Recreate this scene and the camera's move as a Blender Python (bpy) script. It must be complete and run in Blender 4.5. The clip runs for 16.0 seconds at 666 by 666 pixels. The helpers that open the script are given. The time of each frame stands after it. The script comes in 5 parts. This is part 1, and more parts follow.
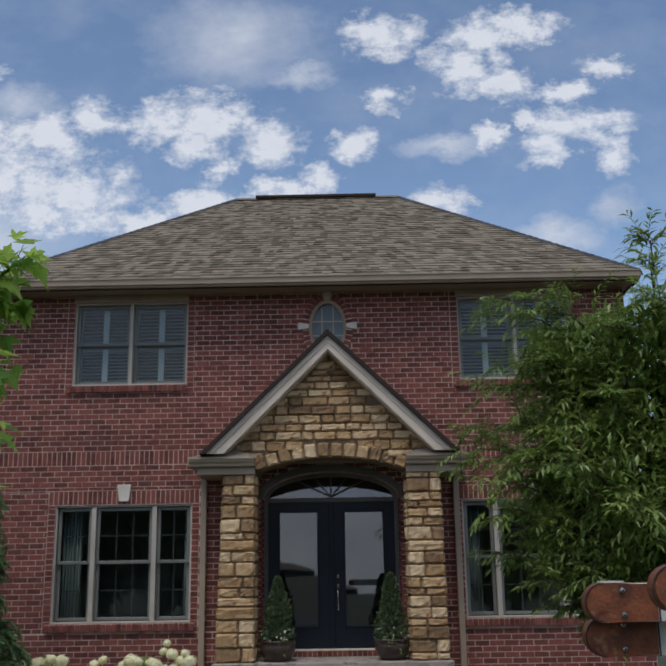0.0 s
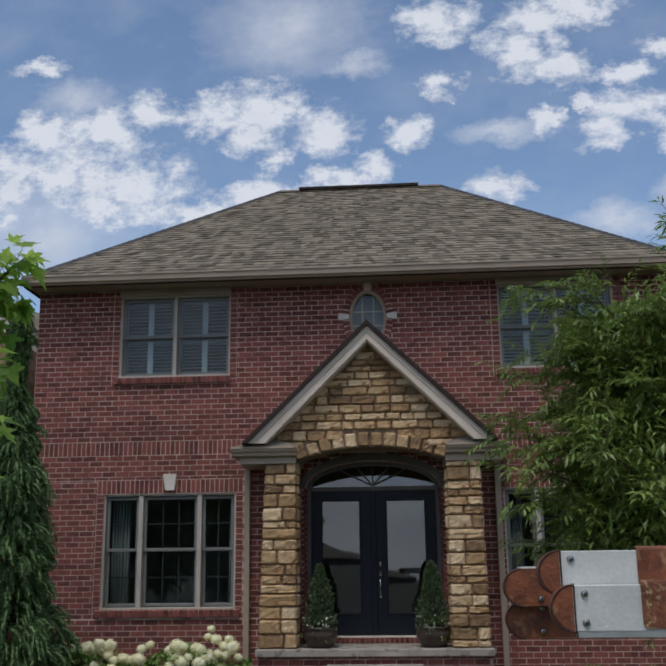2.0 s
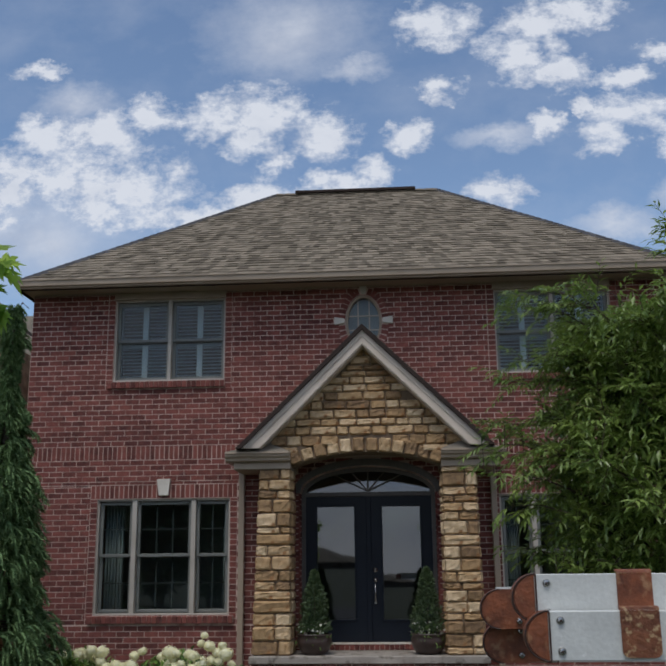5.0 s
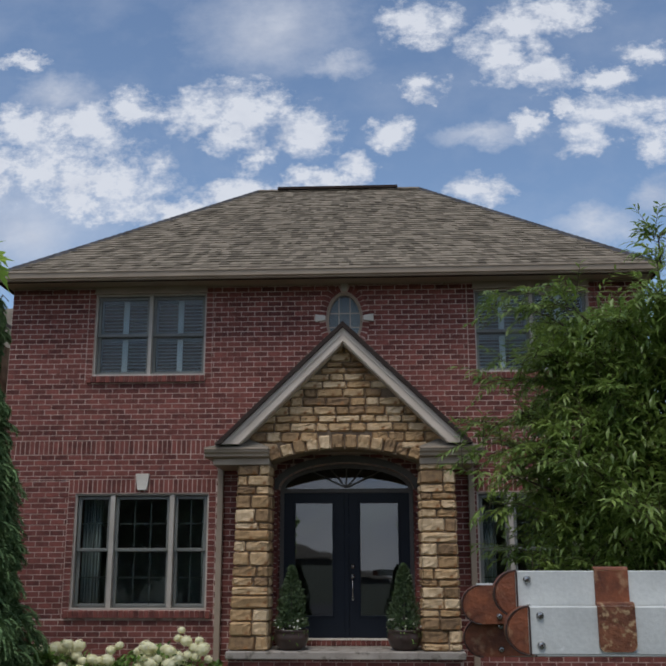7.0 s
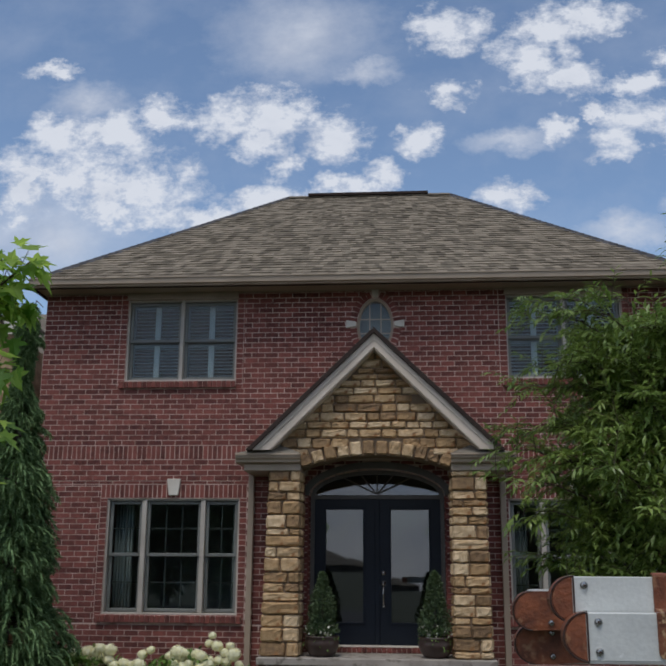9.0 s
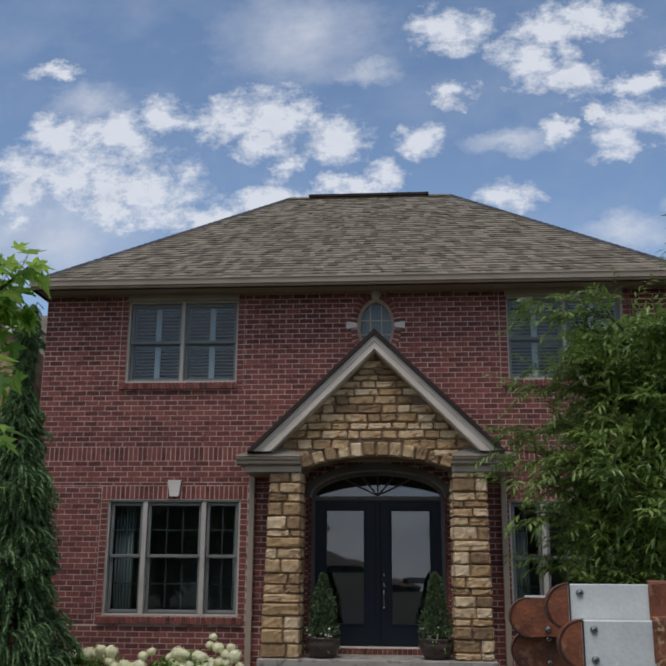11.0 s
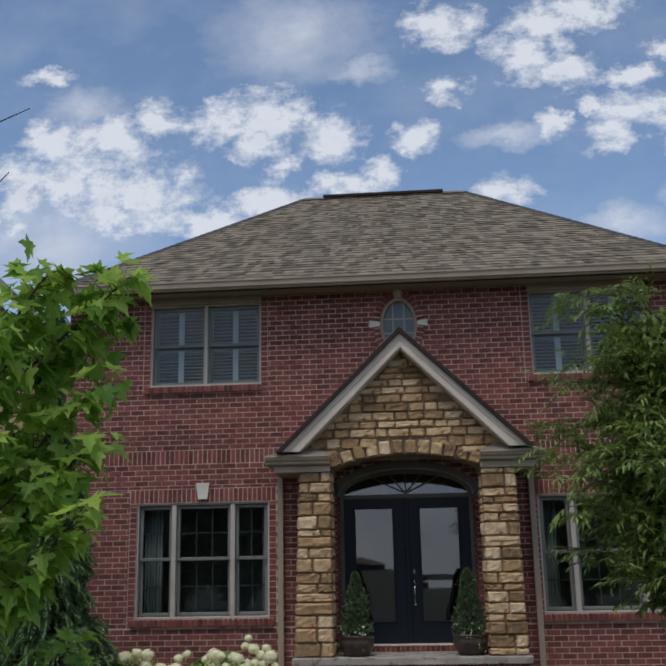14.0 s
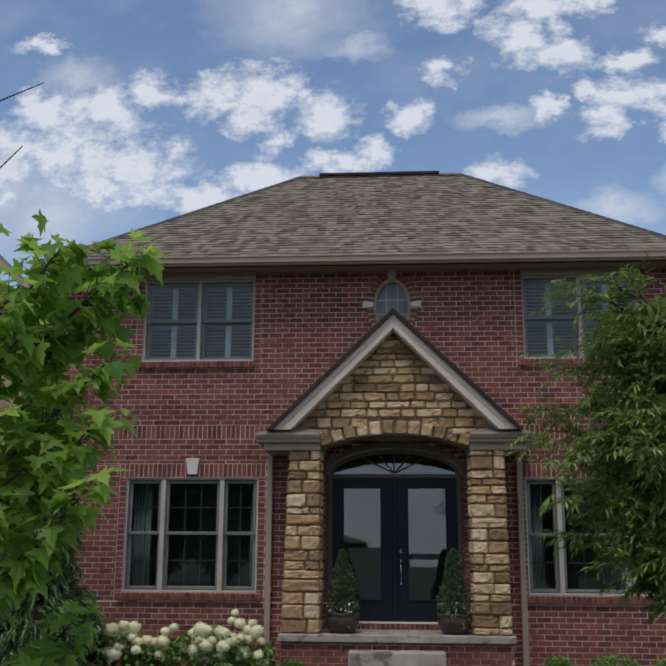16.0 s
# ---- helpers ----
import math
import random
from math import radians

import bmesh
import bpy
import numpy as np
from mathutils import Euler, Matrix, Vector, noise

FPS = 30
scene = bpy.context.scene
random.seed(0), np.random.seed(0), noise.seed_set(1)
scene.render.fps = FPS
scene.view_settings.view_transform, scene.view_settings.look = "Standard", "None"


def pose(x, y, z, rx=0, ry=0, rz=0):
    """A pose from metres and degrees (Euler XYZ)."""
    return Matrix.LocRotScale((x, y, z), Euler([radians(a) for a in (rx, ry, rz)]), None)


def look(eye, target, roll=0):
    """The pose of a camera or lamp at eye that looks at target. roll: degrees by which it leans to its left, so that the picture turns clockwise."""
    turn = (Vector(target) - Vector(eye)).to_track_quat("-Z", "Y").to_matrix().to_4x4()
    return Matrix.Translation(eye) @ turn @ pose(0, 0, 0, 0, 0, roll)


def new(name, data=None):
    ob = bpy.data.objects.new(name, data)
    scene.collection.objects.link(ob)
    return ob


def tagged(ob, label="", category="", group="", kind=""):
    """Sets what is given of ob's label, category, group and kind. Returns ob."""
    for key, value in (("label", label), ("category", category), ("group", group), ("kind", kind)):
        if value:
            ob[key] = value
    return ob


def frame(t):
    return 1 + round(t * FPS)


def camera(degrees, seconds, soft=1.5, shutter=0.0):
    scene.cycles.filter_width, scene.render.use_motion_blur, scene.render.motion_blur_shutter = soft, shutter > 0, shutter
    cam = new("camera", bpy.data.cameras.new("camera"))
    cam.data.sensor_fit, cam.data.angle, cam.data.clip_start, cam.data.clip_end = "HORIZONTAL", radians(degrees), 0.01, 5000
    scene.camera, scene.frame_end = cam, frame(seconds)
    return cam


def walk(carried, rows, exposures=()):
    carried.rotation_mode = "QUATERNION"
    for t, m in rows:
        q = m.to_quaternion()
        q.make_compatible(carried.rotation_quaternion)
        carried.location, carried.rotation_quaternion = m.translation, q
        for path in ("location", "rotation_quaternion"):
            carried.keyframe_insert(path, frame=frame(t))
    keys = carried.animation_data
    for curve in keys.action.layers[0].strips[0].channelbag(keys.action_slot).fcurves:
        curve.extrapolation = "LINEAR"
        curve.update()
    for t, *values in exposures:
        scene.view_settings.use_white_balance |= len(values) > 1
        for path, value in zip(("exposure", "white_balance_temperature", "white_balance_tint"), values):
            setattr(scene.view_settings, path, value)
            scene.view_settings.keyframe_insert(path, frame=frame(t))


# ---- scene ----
cam = camera(38.8, 16.0, soft=2.2)
PATH = [
    (0, (0.156, -13.796, 1.552), (0.137, -11.856, 2.039), -0.9),
    (0.5, (0.211, -13.825, 1.571), (0.178, -11.882, 2.045), -1.5),
    (1, (0.318, -13.838, 1.54), (0.23, -11.899, 2.02), -1.6),
    (1.5, (0.408, -13.876, 1.552), (0.268, -11.939, 2.027), -1.0),
    (2, (0.409, -13.891, 1.543), (0.269, -11.951, 2.009), -0.7),
    (2.5, (0.43, -13.919, 1.578), (0.283, -11.978, 2.038), -0.6),
    (3, (0.465, -13.862, 1.555), (0.318, -11.924, 2.025), -1.1),
    (5.5, (0.456, -13.807, 1.573), (0.33, -11.868, 2.046), -0.2),
    (6, (0.451, -13.816, 1.572), (0.359, -11.874, 2.04), -0.4),
    (6.5, (0.444, -13.845, 1.569), (0.348, -11.903, 2.035), -0.2),
    (7, (0.444, -13.852, 1.57), (0.349, -11.909, 2.036), -0.1),
    (7.5, (0.424, -13.863, 1.571), (0.32, -11.922, 2.041), 0.0),
    (8, (0.404, -13.842, 1.567), (0.281, -11.903, 2.042), 0.1),
    (8.5, (0.394, -13.85, 1.568), (0.246, -11.914, 2.047), 0.3),
    (9, (0.402, -13.849, 1.565), (0.248, -11.913, 2.044), 0.4),
    (11.5, (0.41, -13.855, 1.577), (0.253, -11.92, 2.058), 0.4),
    (12, (0.401, -13.854, 1.576), (0.247, -11.92, 2.06), 0.9),
    (12.5, (0.402, -13.858, 1.573), (0.243, -11.924, 2.06), 0.7),
    (13, (0.297, -13.882, 1.566), (0.141, -11.949, 2.053), 0.5),
    (13.5, (0.132, -13.942, 1.561), (-0.032, -12.009, 2.046), -1.1),
    (14, (0.07, -13.931, 1.577), (-0.087, -11.995, 2.055), -1.1),
    (14.5, (0.023, -13.937, 1.584), (-0.123, -11.993, 2.029), -1.1),
    (15, (0.021, -13.948, 1.58), (-0.118, -12.003, 2.023), -0.8),
    (15.5, (0.017, -13.945, 1.571), (-0.115, -11.998, 2.013), -0.3),
    (16, (0.002, -13.966, 1.586), (-0.132, -12.018, 2.019), 0.3),
]
walk(cam, [(t, look(eye, target, roll)) for t, eye, target, roll in PATH])


# ---- world, sun ----
SUN_EL, SUN_AZ = 63.0, 195.0         # high, veiled sun on the street side
world = bpy.data.worlds.new("sky")
scene.world = world
world.use_nodes = True
wn, wl = world.node_tree.nodes, world.node_tree.links
wn.clear()


def wnode(kind):
    return wn.new(kind)


def wmath(op, a, b=None, c=None, clamp=False):
    n = wnode("ShaderNodeMath")
    n.operation, n.use_clamp = op, clamp
    for i, v in enumerate((a, b, c)):
        if v is None:
            continue
        if isinstance(v, (int, float)):
            n.inputs[i].default_value = v
        else:
            wl.new(v, n.inputs[i])
    return n.outputs[0]


sky = wnode("ShaderNodeTexSky")
sky.sky_type, sky.sun_disc, sky.altitude = "NISHITA", False, 250
sky.air_density, sky.dust_density, sky.ozone_density = 1.0, 0.7, 1.6
sky.sun_elevation, sky.sun_rotation = radians(SUN_EL), radians(SUN_AZ)
coord = wnode("ShaderNodeTexCoord")
sep = wnode("ShaderNodeSeparateXYZ")
wl.new(coord.outputs["Generated"], sep.inputs[0])
ahead = wmath("MAXIMUM", wmath("ABSOLUTE", sep.outputs[1]), 0.12)
su, sv = wmath("DIVIDE", sep.outputs[0], ahead), wmath("DIVIDE", sep.outputs[2], ahead)
comb = wnode("ShaderNodeCombineXYZ")
wl.new(su, comb.inputs[0])
wl.new(sv, comb.inputs[1])


def wnoise(scale, detail, rough, offset=0.0, source=None):
    m = wnode("ShaderNodeMapping")
    m.inputs["Location"].default_value = (offset, offset * 0.7, 0)
    m.inputs["Scale"].default_value = (1.0, 1.35, 1.0)
    wl.new(source or comb.outputs[0], m.inputs[0])
    n = wnode("ShaderNodeTexNoise")
    n.inputs["Scale"].default_value, n.inputs["Detail"].default_value, n.inputs["Roughness"].default_value = scale, detail, rough
    wl.new(m.outputs[0], n.inputs["Vector"])
    return n


# the cloud banks drift apart in puffs: the outline is ragged by a warp of the direction
warp = wnoise(22, 6, 0.65, 3.1)
shift = wnode("ShaderNodeVectorMath")
shift.operation = "MULTIPLY_ADD"
wl.new(warp.outputs["Color"], shift.inputs[0])
shift.inputs[1].default_value = (0.075, 0.06, 0)
shift.inputs[2].default_value = (-0.0375, -0.03, 0)
bent = wnode("ShaderNodeVectorMath")
bent.operation = "ADD"
wl.new(comb.outputs[0], bent.inputs[0])
wl.new(shift.outputs[0], bent.inputs[1])

BANKS_WEST = [(-0.409, 0.492, 0.033, 0.024), (-0.348, 0.491, 0.051, 0.034), (-0.289, 0.516, 0.033, 0.02), (-0.39, 0.439, 0.051, 0.029),
              (-0.319, 0.421, 0.07, 0.037), (-0.333, 0.398, 0.047, 0.017), (-0.204, 0.503, 0.033, 0.029),
              (-0.149, 0.512, 0.037, 0.029), (-0.168, 0.476, 0.028, 0.022), (-0.08, 0.479, 0.03, 0.029), (-0.138, 0.443, 0.019, 0.015),
              (0.018, 0.476, 0.023, 0.022), (-0.026, 0.43, 0.023, 0.017), (-0.07, 0.423, 0.028, 0.015), (-0.157, 0.402, 0.047, 0.017),
              (-0.234, 0.383, 0.056, 0.015), (-0.445, 0.43, 0.03, 0.045)]
BANKS_EAST = [(0.055, 0.613, 0.037, 0.027), (0.142, 0.569, 0.033, 0.029), (0.19, 0.541, 0.037, 0.022), (0.178, 0.607, 0.042, 0.029),
              (0.223, 0.622, 0.042, 0.02), (0.053, 0.531, 0.026, 0.015), (0.312, 0.564, 0.028, 0.015), (0.278, 0.491, 0.047, 0.02),
              (0.233, 0.463, 0.033, 0.017), (0.313, 0.453, 0.023, 0.02), (0.262, 0.533, 0.028, 0.012), (0.216, 0.503, 0.014, 0.011),
              (0.116, 0.401, 0.026, 0.02), (0.172, 0.478, 0.016, 0.017), (-0.42, 0.578, 0.028, 0.011)]
WISPS = [(-0.40, 0.365, 0.10, 0.05), (-0.121, 0.611, 0.084, 0.044), (0.124, 0.468, 0.047, 0.012), (0.241, 0.359, 0.042, 0.015), (-0.04, 0.564, 0.028, 0.012),
         (0.308, 0.392, 0.023, 0.02), (-0.376, 0.535, 0.037, 0.02)]


def banks(rows, grow):
    total = None
    for u, v, ru, rv in rows:
        m = wnode("ShaderNodeMapping")
        m.vector_type = "TEXTURE"
        m.inputs["Location"].default_value = (u, v, 0)
        m.inputs["Scale"].default_value = (ru * grow, rv * grow, 1)
        wl.new(bent.outputs[0], m.inputs[0])
        g = wnode("ShaderNodeTexGradient")
        g.gradient_type = "SPHERICAL"
        wl.new(m.outputs[0], g.inputs[0])
        total = g.outputs["Fac"] if total is None else wmath("MAXIMUM", total, g.outputs["Fac"])
    return total


dense = wmath("MAXIMUM", banks(BANKS_WEST, 1.62), banks(BANKS_EAST, 1.58))
thin = banks(WISPS, 1.7)
puff = wnoise(25, 9, 0.68, 1.7)
soft_puff = wnoise(9, 6, 0.6, 8.3)
far_cloud = wmath("MULTIPLY", wmath("SUBTRACT", wnoise(2.2, 7, 0.6, 5.0).outputs["Fac"], 0.40), 5.0, clamp=True)
far_cloud = wmath("ADD", far_cloud, wmath("MULTIPLY", wmath("SUBTRACT", 0.30, sep.outputs[2]), 2.5, clamp=True), clamp=True)
front = wmath("MULTIPLY", wmath("SUBTRACT", sep.outputs[1], 0.55), 6.0, clamp=True)
near_bank = wmath("MULTIPLY_ADD", dense, 3.5, 0.25, clamp=True)
d1 = wmath("ADD", dense, wmath("MULTIPLY", wmath("MULTIPLY", wmath("SUBTRACT", puff.outputs["Fac"], 0.5), 2.5), near_bank))
d1 = wmath("MULTIPLY", wmath("SUBTRACT", d1, 0.08), 1.5, clamp=True)
d2 = wmath("MULTIPLY", wmath("ADD", thin, wmath("SUBTRACT", soft_puff.outputs["Fac"], 0.55)), 0.85, clamp=True)
haze = wmath("MULTIPLY", wmath("SUBTRACT", soft_puff.outputs["Fac"], 0.42), 0.55, clamp=True)
near_cover = wmath("MAXIMUM", wmath("MAXIMUM", d1, d2), haze)
mixf = wnode("ShaderNodeMix")
mixf.data_type = "FLOAT"
wl.new(front, mixf.inputs[0])
wl.new(far_cloud, mixf.inputs[2])
wl.new(near_cover, mixf.inputs[3])
cover = mixf.outputs[0]
tone = wnode("ShaderNodeValToRGB")
tone.color_ramp.elements[0].position, tone.color_ramp.elements[0].color = 0.25, (3.45, 3.8, 4.6, 1)
tone.color_ramp.elements[1].position, tone.color_ramp.elements[1].color = 0.6, (5.05, 5.3, 5.85, 1)
wl.new(wmath("MULTIPLY_ADD", d1, 0.25, wmath("MULTIPLY", wnoise(14, 5, 0.55, 2.2).outputs["Fac"], 0.75)), tone.inputs[0])
mixc = wnode("ShaderNodeMix")
mixc.data_type = "RGBA"
wl.new(wmath("MULTIPLY", cover, 0.94), mixc.inputs[0])
wl.new(sky.outputs[0], mixc.inputs[6])
wl.new(tone.outputs[0], mixc.inputs[7])
back = wnode("ShaderNodeBackground")
back.inputs["Strength"].default_value = 0.138
wl.new(mixc.outputs[2], back.inputs[0])
wl.new(back.outputs[0], wnode("ShaderNodeOutputWorld").inputs[0])

sun = new("sun", bpy.data.lights.new("sun", "SUN"))
sun.data.energy, sun.data.angle, sun.data.color = 1.6, radians(24), (1.0, 0.965, 0.92)
az = radians(SUN_AZ)
toward = Vector((math.sin(az) * math.cos(radians(SUN_EL)), math.cos(az) * math.cos(radians(SUN_EL)), math.sin(radians(SUN_EL))))
sun.matrix_world = look(toward * 50, (0, 0, 0))

# ---- materials ----
MATS = {}


def surface(name, dark, light, scale=6.0, fine=90.0, rough=0.75, metal=0.0, bump=0.25, pieces="", spread=0.5, stain=None, stretch=(1, 1, 1), lets=0.0, spec=0.5, middle=None):
    """A procedural surface: two scales of tint, relief from the finer, and an own tint for each piece (by object or by island)."""
    if name in MATS:
        return MATS[name]
    m = bpy.data.materials.new(name)
    m.use_nodes = True
    n, l = m.node_tree.nodes, m.node_tree.links
    b = n["Principled BSDF"]
    b.inputs["Roughness"].default_value, b.inputs["Metallic"].default_value = rough, metal
    b.inputs["Specular IOR Level"].default_value = spec
    tc = n.new("ShaderNodeTexCoord")
    mp = n.new("ShaderNodeMapping")
    mp.inputs["Scale"].default_value = stretch
    l.new(tc.outputs["Object"], mp.inputs[0])
    big, small = n.new("ShaderNodeTexNoise"), n.new("ShaderNodeTexNoise")
    for node, s, d in ((big, scale, 4), (small, fine, 5)):
        node.inputs["Scale"].default_value, node.inputs["Detail"].default_value = s, d
        l.new(mp.outputs[0], node.inputs["Vector"])
    add = n.new("ShaderNodeMath")
    add.operation = "MULTIPLY_ADD"
    l.new(small.outputs["Fac"], add.inputs[0])
    add.inputs[1].default_value = 0.5
    half = n.new("ShaderNodeMath")
    half.operation = "MULTIPLY_ADD"
    l.new(big.outputs["Fac"], half.inputs[0])
    half.inputs[1].default_value, half.inputs[2].default_value = 1.3, -0.4
    l.new(half.outputs[0], add.inputs[2])
    value = add.outputs[0]
    if pieces:
        info = n.new("ShaderNodeObjectInfo" if pieces == "object" else "ShaderNodeNewGeometry")
        out = info.outputs["Random" if pieces == "object" else "Random Per Island"]
        mix = n.new("ShaderNodeMix")
        mix.inputs[0].default_value = spread
        l.new(value, mix.inputs[2])
        l.new(out, mix.inputs[3])
        value = mix.outputs[0]
    ramp = n.new("ShaderNodeValToRGB")
    ramp.color_ramp.elements[0].position, ramp.color_ramp.elements[1].position = 0.15, 0.85
    ramp.color_ramp.elements[0].color, ramp.color_ramp.elements[1].color = (*dark, 1), (*light, 1)
    if middle:
        ramp.color_ramp.elements.new(0.5).color = (*middle, 1)
    l.new(value, ramp.inputs[0])
    colour = ramp.outputs[0]
    if stain:
        where = n.new("ShaderNodeTexNoise")
        where.inputs["Scale"].default_value, where.inputs["Detail"].default_value = stain[1], 6
        l.new(mp.outputs[0], where.inputs["Vector"])
        cut = n.new("ShaderNodeValToRGB")
        cut.color_ramp.elements[0].position, cut.color_ramp.elements[1].position = stain[2], stain[2] + 0.12
        l.new(where.outputs["Fac"], cut.inputs[0])
        over = n.new("ShaderNodeMix")
        over.data_type = "RGBA"
        l.new(cut.outputs[0], over.inputs[0])
        l.new(colour, over.inputs[6])
        over.inputs[7].default_value = (*stain[0], 1)
        colour = over.outputs[2]
    l.new(colour, b.inputs["Base Color"])
    if bump:
        bp = n.new("ShaderNodeBump")
        bp.inputs["Strength"].default_value, bp.inputs["Distance"].default_value = bump, 0.01
        l.new(small.outputs["Fac"], bp.inputs["Height"])
        l.new(bp.outputs[0], b.inputs["Normal"])
    if lets:
        tr = n.new("ShaderNodeBsdfTranslucent")
        l.new(colour, tr.inputs[0])
        ms = n.new("ShaderNodeMixShader")
        ms.inputs[0].default_value = lets
        l.new(b.outputs[0], ms.inputs[1])
        l.new(tr.outputs[0], ms.inputs[2])
        l.new(ms.outputs[0], n["Material Output"].inputs[0])
    MATS[name] = m
    return m


def window_glass(name, gain, floor, tint=(0.80, 0.87, 0.89)):
    m = bpy.data.materials.new(name)
    m.use_nodes = True
    n, l = m.node_tree.nodes, m.node_tree.links
    n.remove(n["Principled BSDF"])
    clear, gloss, mix, fr, boost = (n.new("ShaderNodeBsdfTransparent"), n.new("ShaderNodeBsdfGlossy"), n.new("ShaderNodeMixShader"),
                                    n.new("ShaderNodeFresnel"), n.new("ShaderNodeMath"))
    clear.inputs[0].default_value = (*tint, 1)
    gloss.inputs["Roughness"].default_value = 0.02
    fr.inputs[0].default_value = 1.5
    boost.operation = "MULTIPLY_ADD"
    boost.inputs[1].default_value, boost.inputs[2].default_value = gain, floor
    l.new(fr.outputs[0], boost.inputs[0])
    l.new(boost.outputs[0], mix.inputs[0])
    l.new(clear.outputs[0], mix.inputs[1])
    l.new(gloss.outputs[0], mix.inputs[2])
    l.new(mix.outputs[0], n["Material Output"].inputs[0])
    return m


BRICK = dict(scale=11, fine=120, rough=0.88, bump=0.8, spread=0.40, spec=0.2)
M_BRICK = surface("red_brick", (0.076, 0.028, 0.025), (0.300, 0.100, 0.080), pieces="object", stain=((0.10, 0.05, 0.055), 3.0, 0.66), **BRICK)
M_BRICKS = surface("red_brick_rest", (0.076, 0.028, 0.025), (0.300, 0.100, 0.080), pieces="island", stain=((0.10, 0.05, 0.055), 3.0, 0.66), **BRICK)
M_MORTAR = surface("mortar", (0.40, 0.285, 0.235), (0.78, 0.61, 0.515), 5, 120, 0.95, bump=0.6, stain=((0.30, 0.18, 0.15), 4.5, 0.55))
STONE = dict(scale=14, fine=75, rough=0.92, bump=1.0, spread=0.58, spec=0.15)
M_STONE = surface("tan_stone", (0.18, 0.115, 0.07), (0.74, 0.57, 0.37), middle=(0.46, 0.295, 0.15), pieces="object", stain=((0.30, 0.155, 0.07), 7.0, 0.60), **STONE)
M_STONEBED = surface("stone_bed", (0.17, 0.12, 0.078), (0.29, 0.21, 0.14), 6, 90, 0.95, bump=0.5)
M_TRIM = surface("taupe_trim", (0.34, 0.262, 0.19), (0.43, 0.335, 0.25), 2.5, 60, 0.5, bump=0.05)
M_RAKE = surface("pale_rake_board", (0.58, 0.48, 0.385), (0.70, 0.59, 0.485), 2.5, 60, 0.55, bump=0.06)
M_FRAME = surface("window_frame", (0.39, 0.35, 0.30), (0.49, 0.445, 0.39), 3, 60, 0.45, bump=0.03)
M_SASH = surface("window_sash", (0.13, 0.135, 0.125), (0.19, 0.195, 0.18), 3, 60, 0.45, bump=0.03)
M_SHINGLE = surface("asphalt_shingle", (0.112, 0.094, 0.070), (0.268, 0.226, 0.172), 6.0, 90, 0.95, bump=0.6, pieces="island", spread=0.72, spec=0.15)
# dark roof edges; also the painted shade behind the upper shutters
M_EDGE = surface("dark_edge_and_shade", (0.03, 0.02, 0.017), (0.05, 0.036, 0.03), 4, 60, 0.85, bump=0.05, spec=0.2)
M_LIME = surface("limestone", (0.52, 0.47, 0.40), (0.72, 0.67, 0.59), 6, 120, 0.85, bump=0.25)
M_SLAB = surface("concrete_slab", (0.24, 0.21, 0.18), (0.42, 0.375, 0.325), 3, 120, 0.9, bump=0.35, stain=((0.15, 0.128, 0.105), 7.0, 0.52))
M_DOOR = surface("navy_door_paint", (0.004, 0.007, 0.014), (0.007, 0.012, 0.022), 3, 80, 0.45, bump=0.02, spec=0.3)
M_CASING = surface("door_casing", (0.09, 0.078, 0.068), (0.13, 0.115, 0.10), 3, 80, 0.45, bump=0.02)
M_SILVER = surface("satin_nickel", (0.36, 0.355, 0.34), (0.50, 0.49, 0.475), 20, 200, 0.25, metal=1.0, bump=0.02)
M_ROOM = surface("dim_room_wall", (0.42, 0.41, 0.38), (0.52, 0.51, 0.48), 1.5, 40, 0.9, bump=0.05)
# white shutter louvres: the shade behind the glass is put into this grey
M_LOUVRE = surface("shaded_louvre", (0.23, 0.26, 0.29), (0.30, 0.33, 0.36), 3, 60, 0.5, bump=0.03)
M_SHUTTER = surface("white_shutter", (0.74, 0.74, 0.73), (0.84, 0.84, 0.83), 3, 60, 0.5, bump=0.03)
M_CURTAIN = surface("pale_curtain", (0.34, 0.36, 0.34), (0.44, 0.46, 0.44), 8, 100, 0.9, bump=0.2)
M_MUNTIN = surface("grey_muntin", (0.05, 0.055, 0.052), (0.08, 0.085, 0.08), 3, 60, 0.5, bump=0.02)
M_GLASS = window_glass("window_glass", 1.0, 0.055)
M_UPGLASS = window_glass("upper_window_glass", 0.9, 0.0)
M_DOORGLASS = window_glass("door_glass", 3.3, 0.035, (0.30, 0.34, 0.36))
M_GROUND = surface("lawn_soil", (0.03, 0.038, 0.02), (0.06, 0.07, 0.036), 0.8, 40, 0.95, bump=0.6)
M_MULCH = surface("bark_mulch", (0.035, 0.022, 0.014), (0.09, 0.055, 0.035), 6, 60, 0.95, bump=0.8)
M_POT = surface("brown_pot", (0.035, 0.022, 0.018), (0.075, 0.048, 0.04), 5, 60, 0.35, bump=0.05)
M_BARK = surface("tree_bark", (0.055, 0.042, 0.034), (0.14, 0.115, 0.095), 9, 60, 0.95, bump=0.8, stretch=(1, 1, 0.25))
M_TWIG = surface("twig_bark", (0.035, 0.022, 0.016), (0.08, 0.05, 0.038), 12, 80, 0.85, bump=0.4)
LEAF = dict(fine=60, rough=0.5, bump=0.12, pieces="island", spread=0.62)
M_LEAF_R = surface("willow_leaf", (0.046, 0.108, 0.017), (0.37, 0.48, 0.12), 1.6, fine=60, rough=0.36, bump=0.08, pieces="island", spread=0.34, lets=0.42, spec=0.6, stain=((0.25, 0.20, 0.055), 1.5, 0.66))
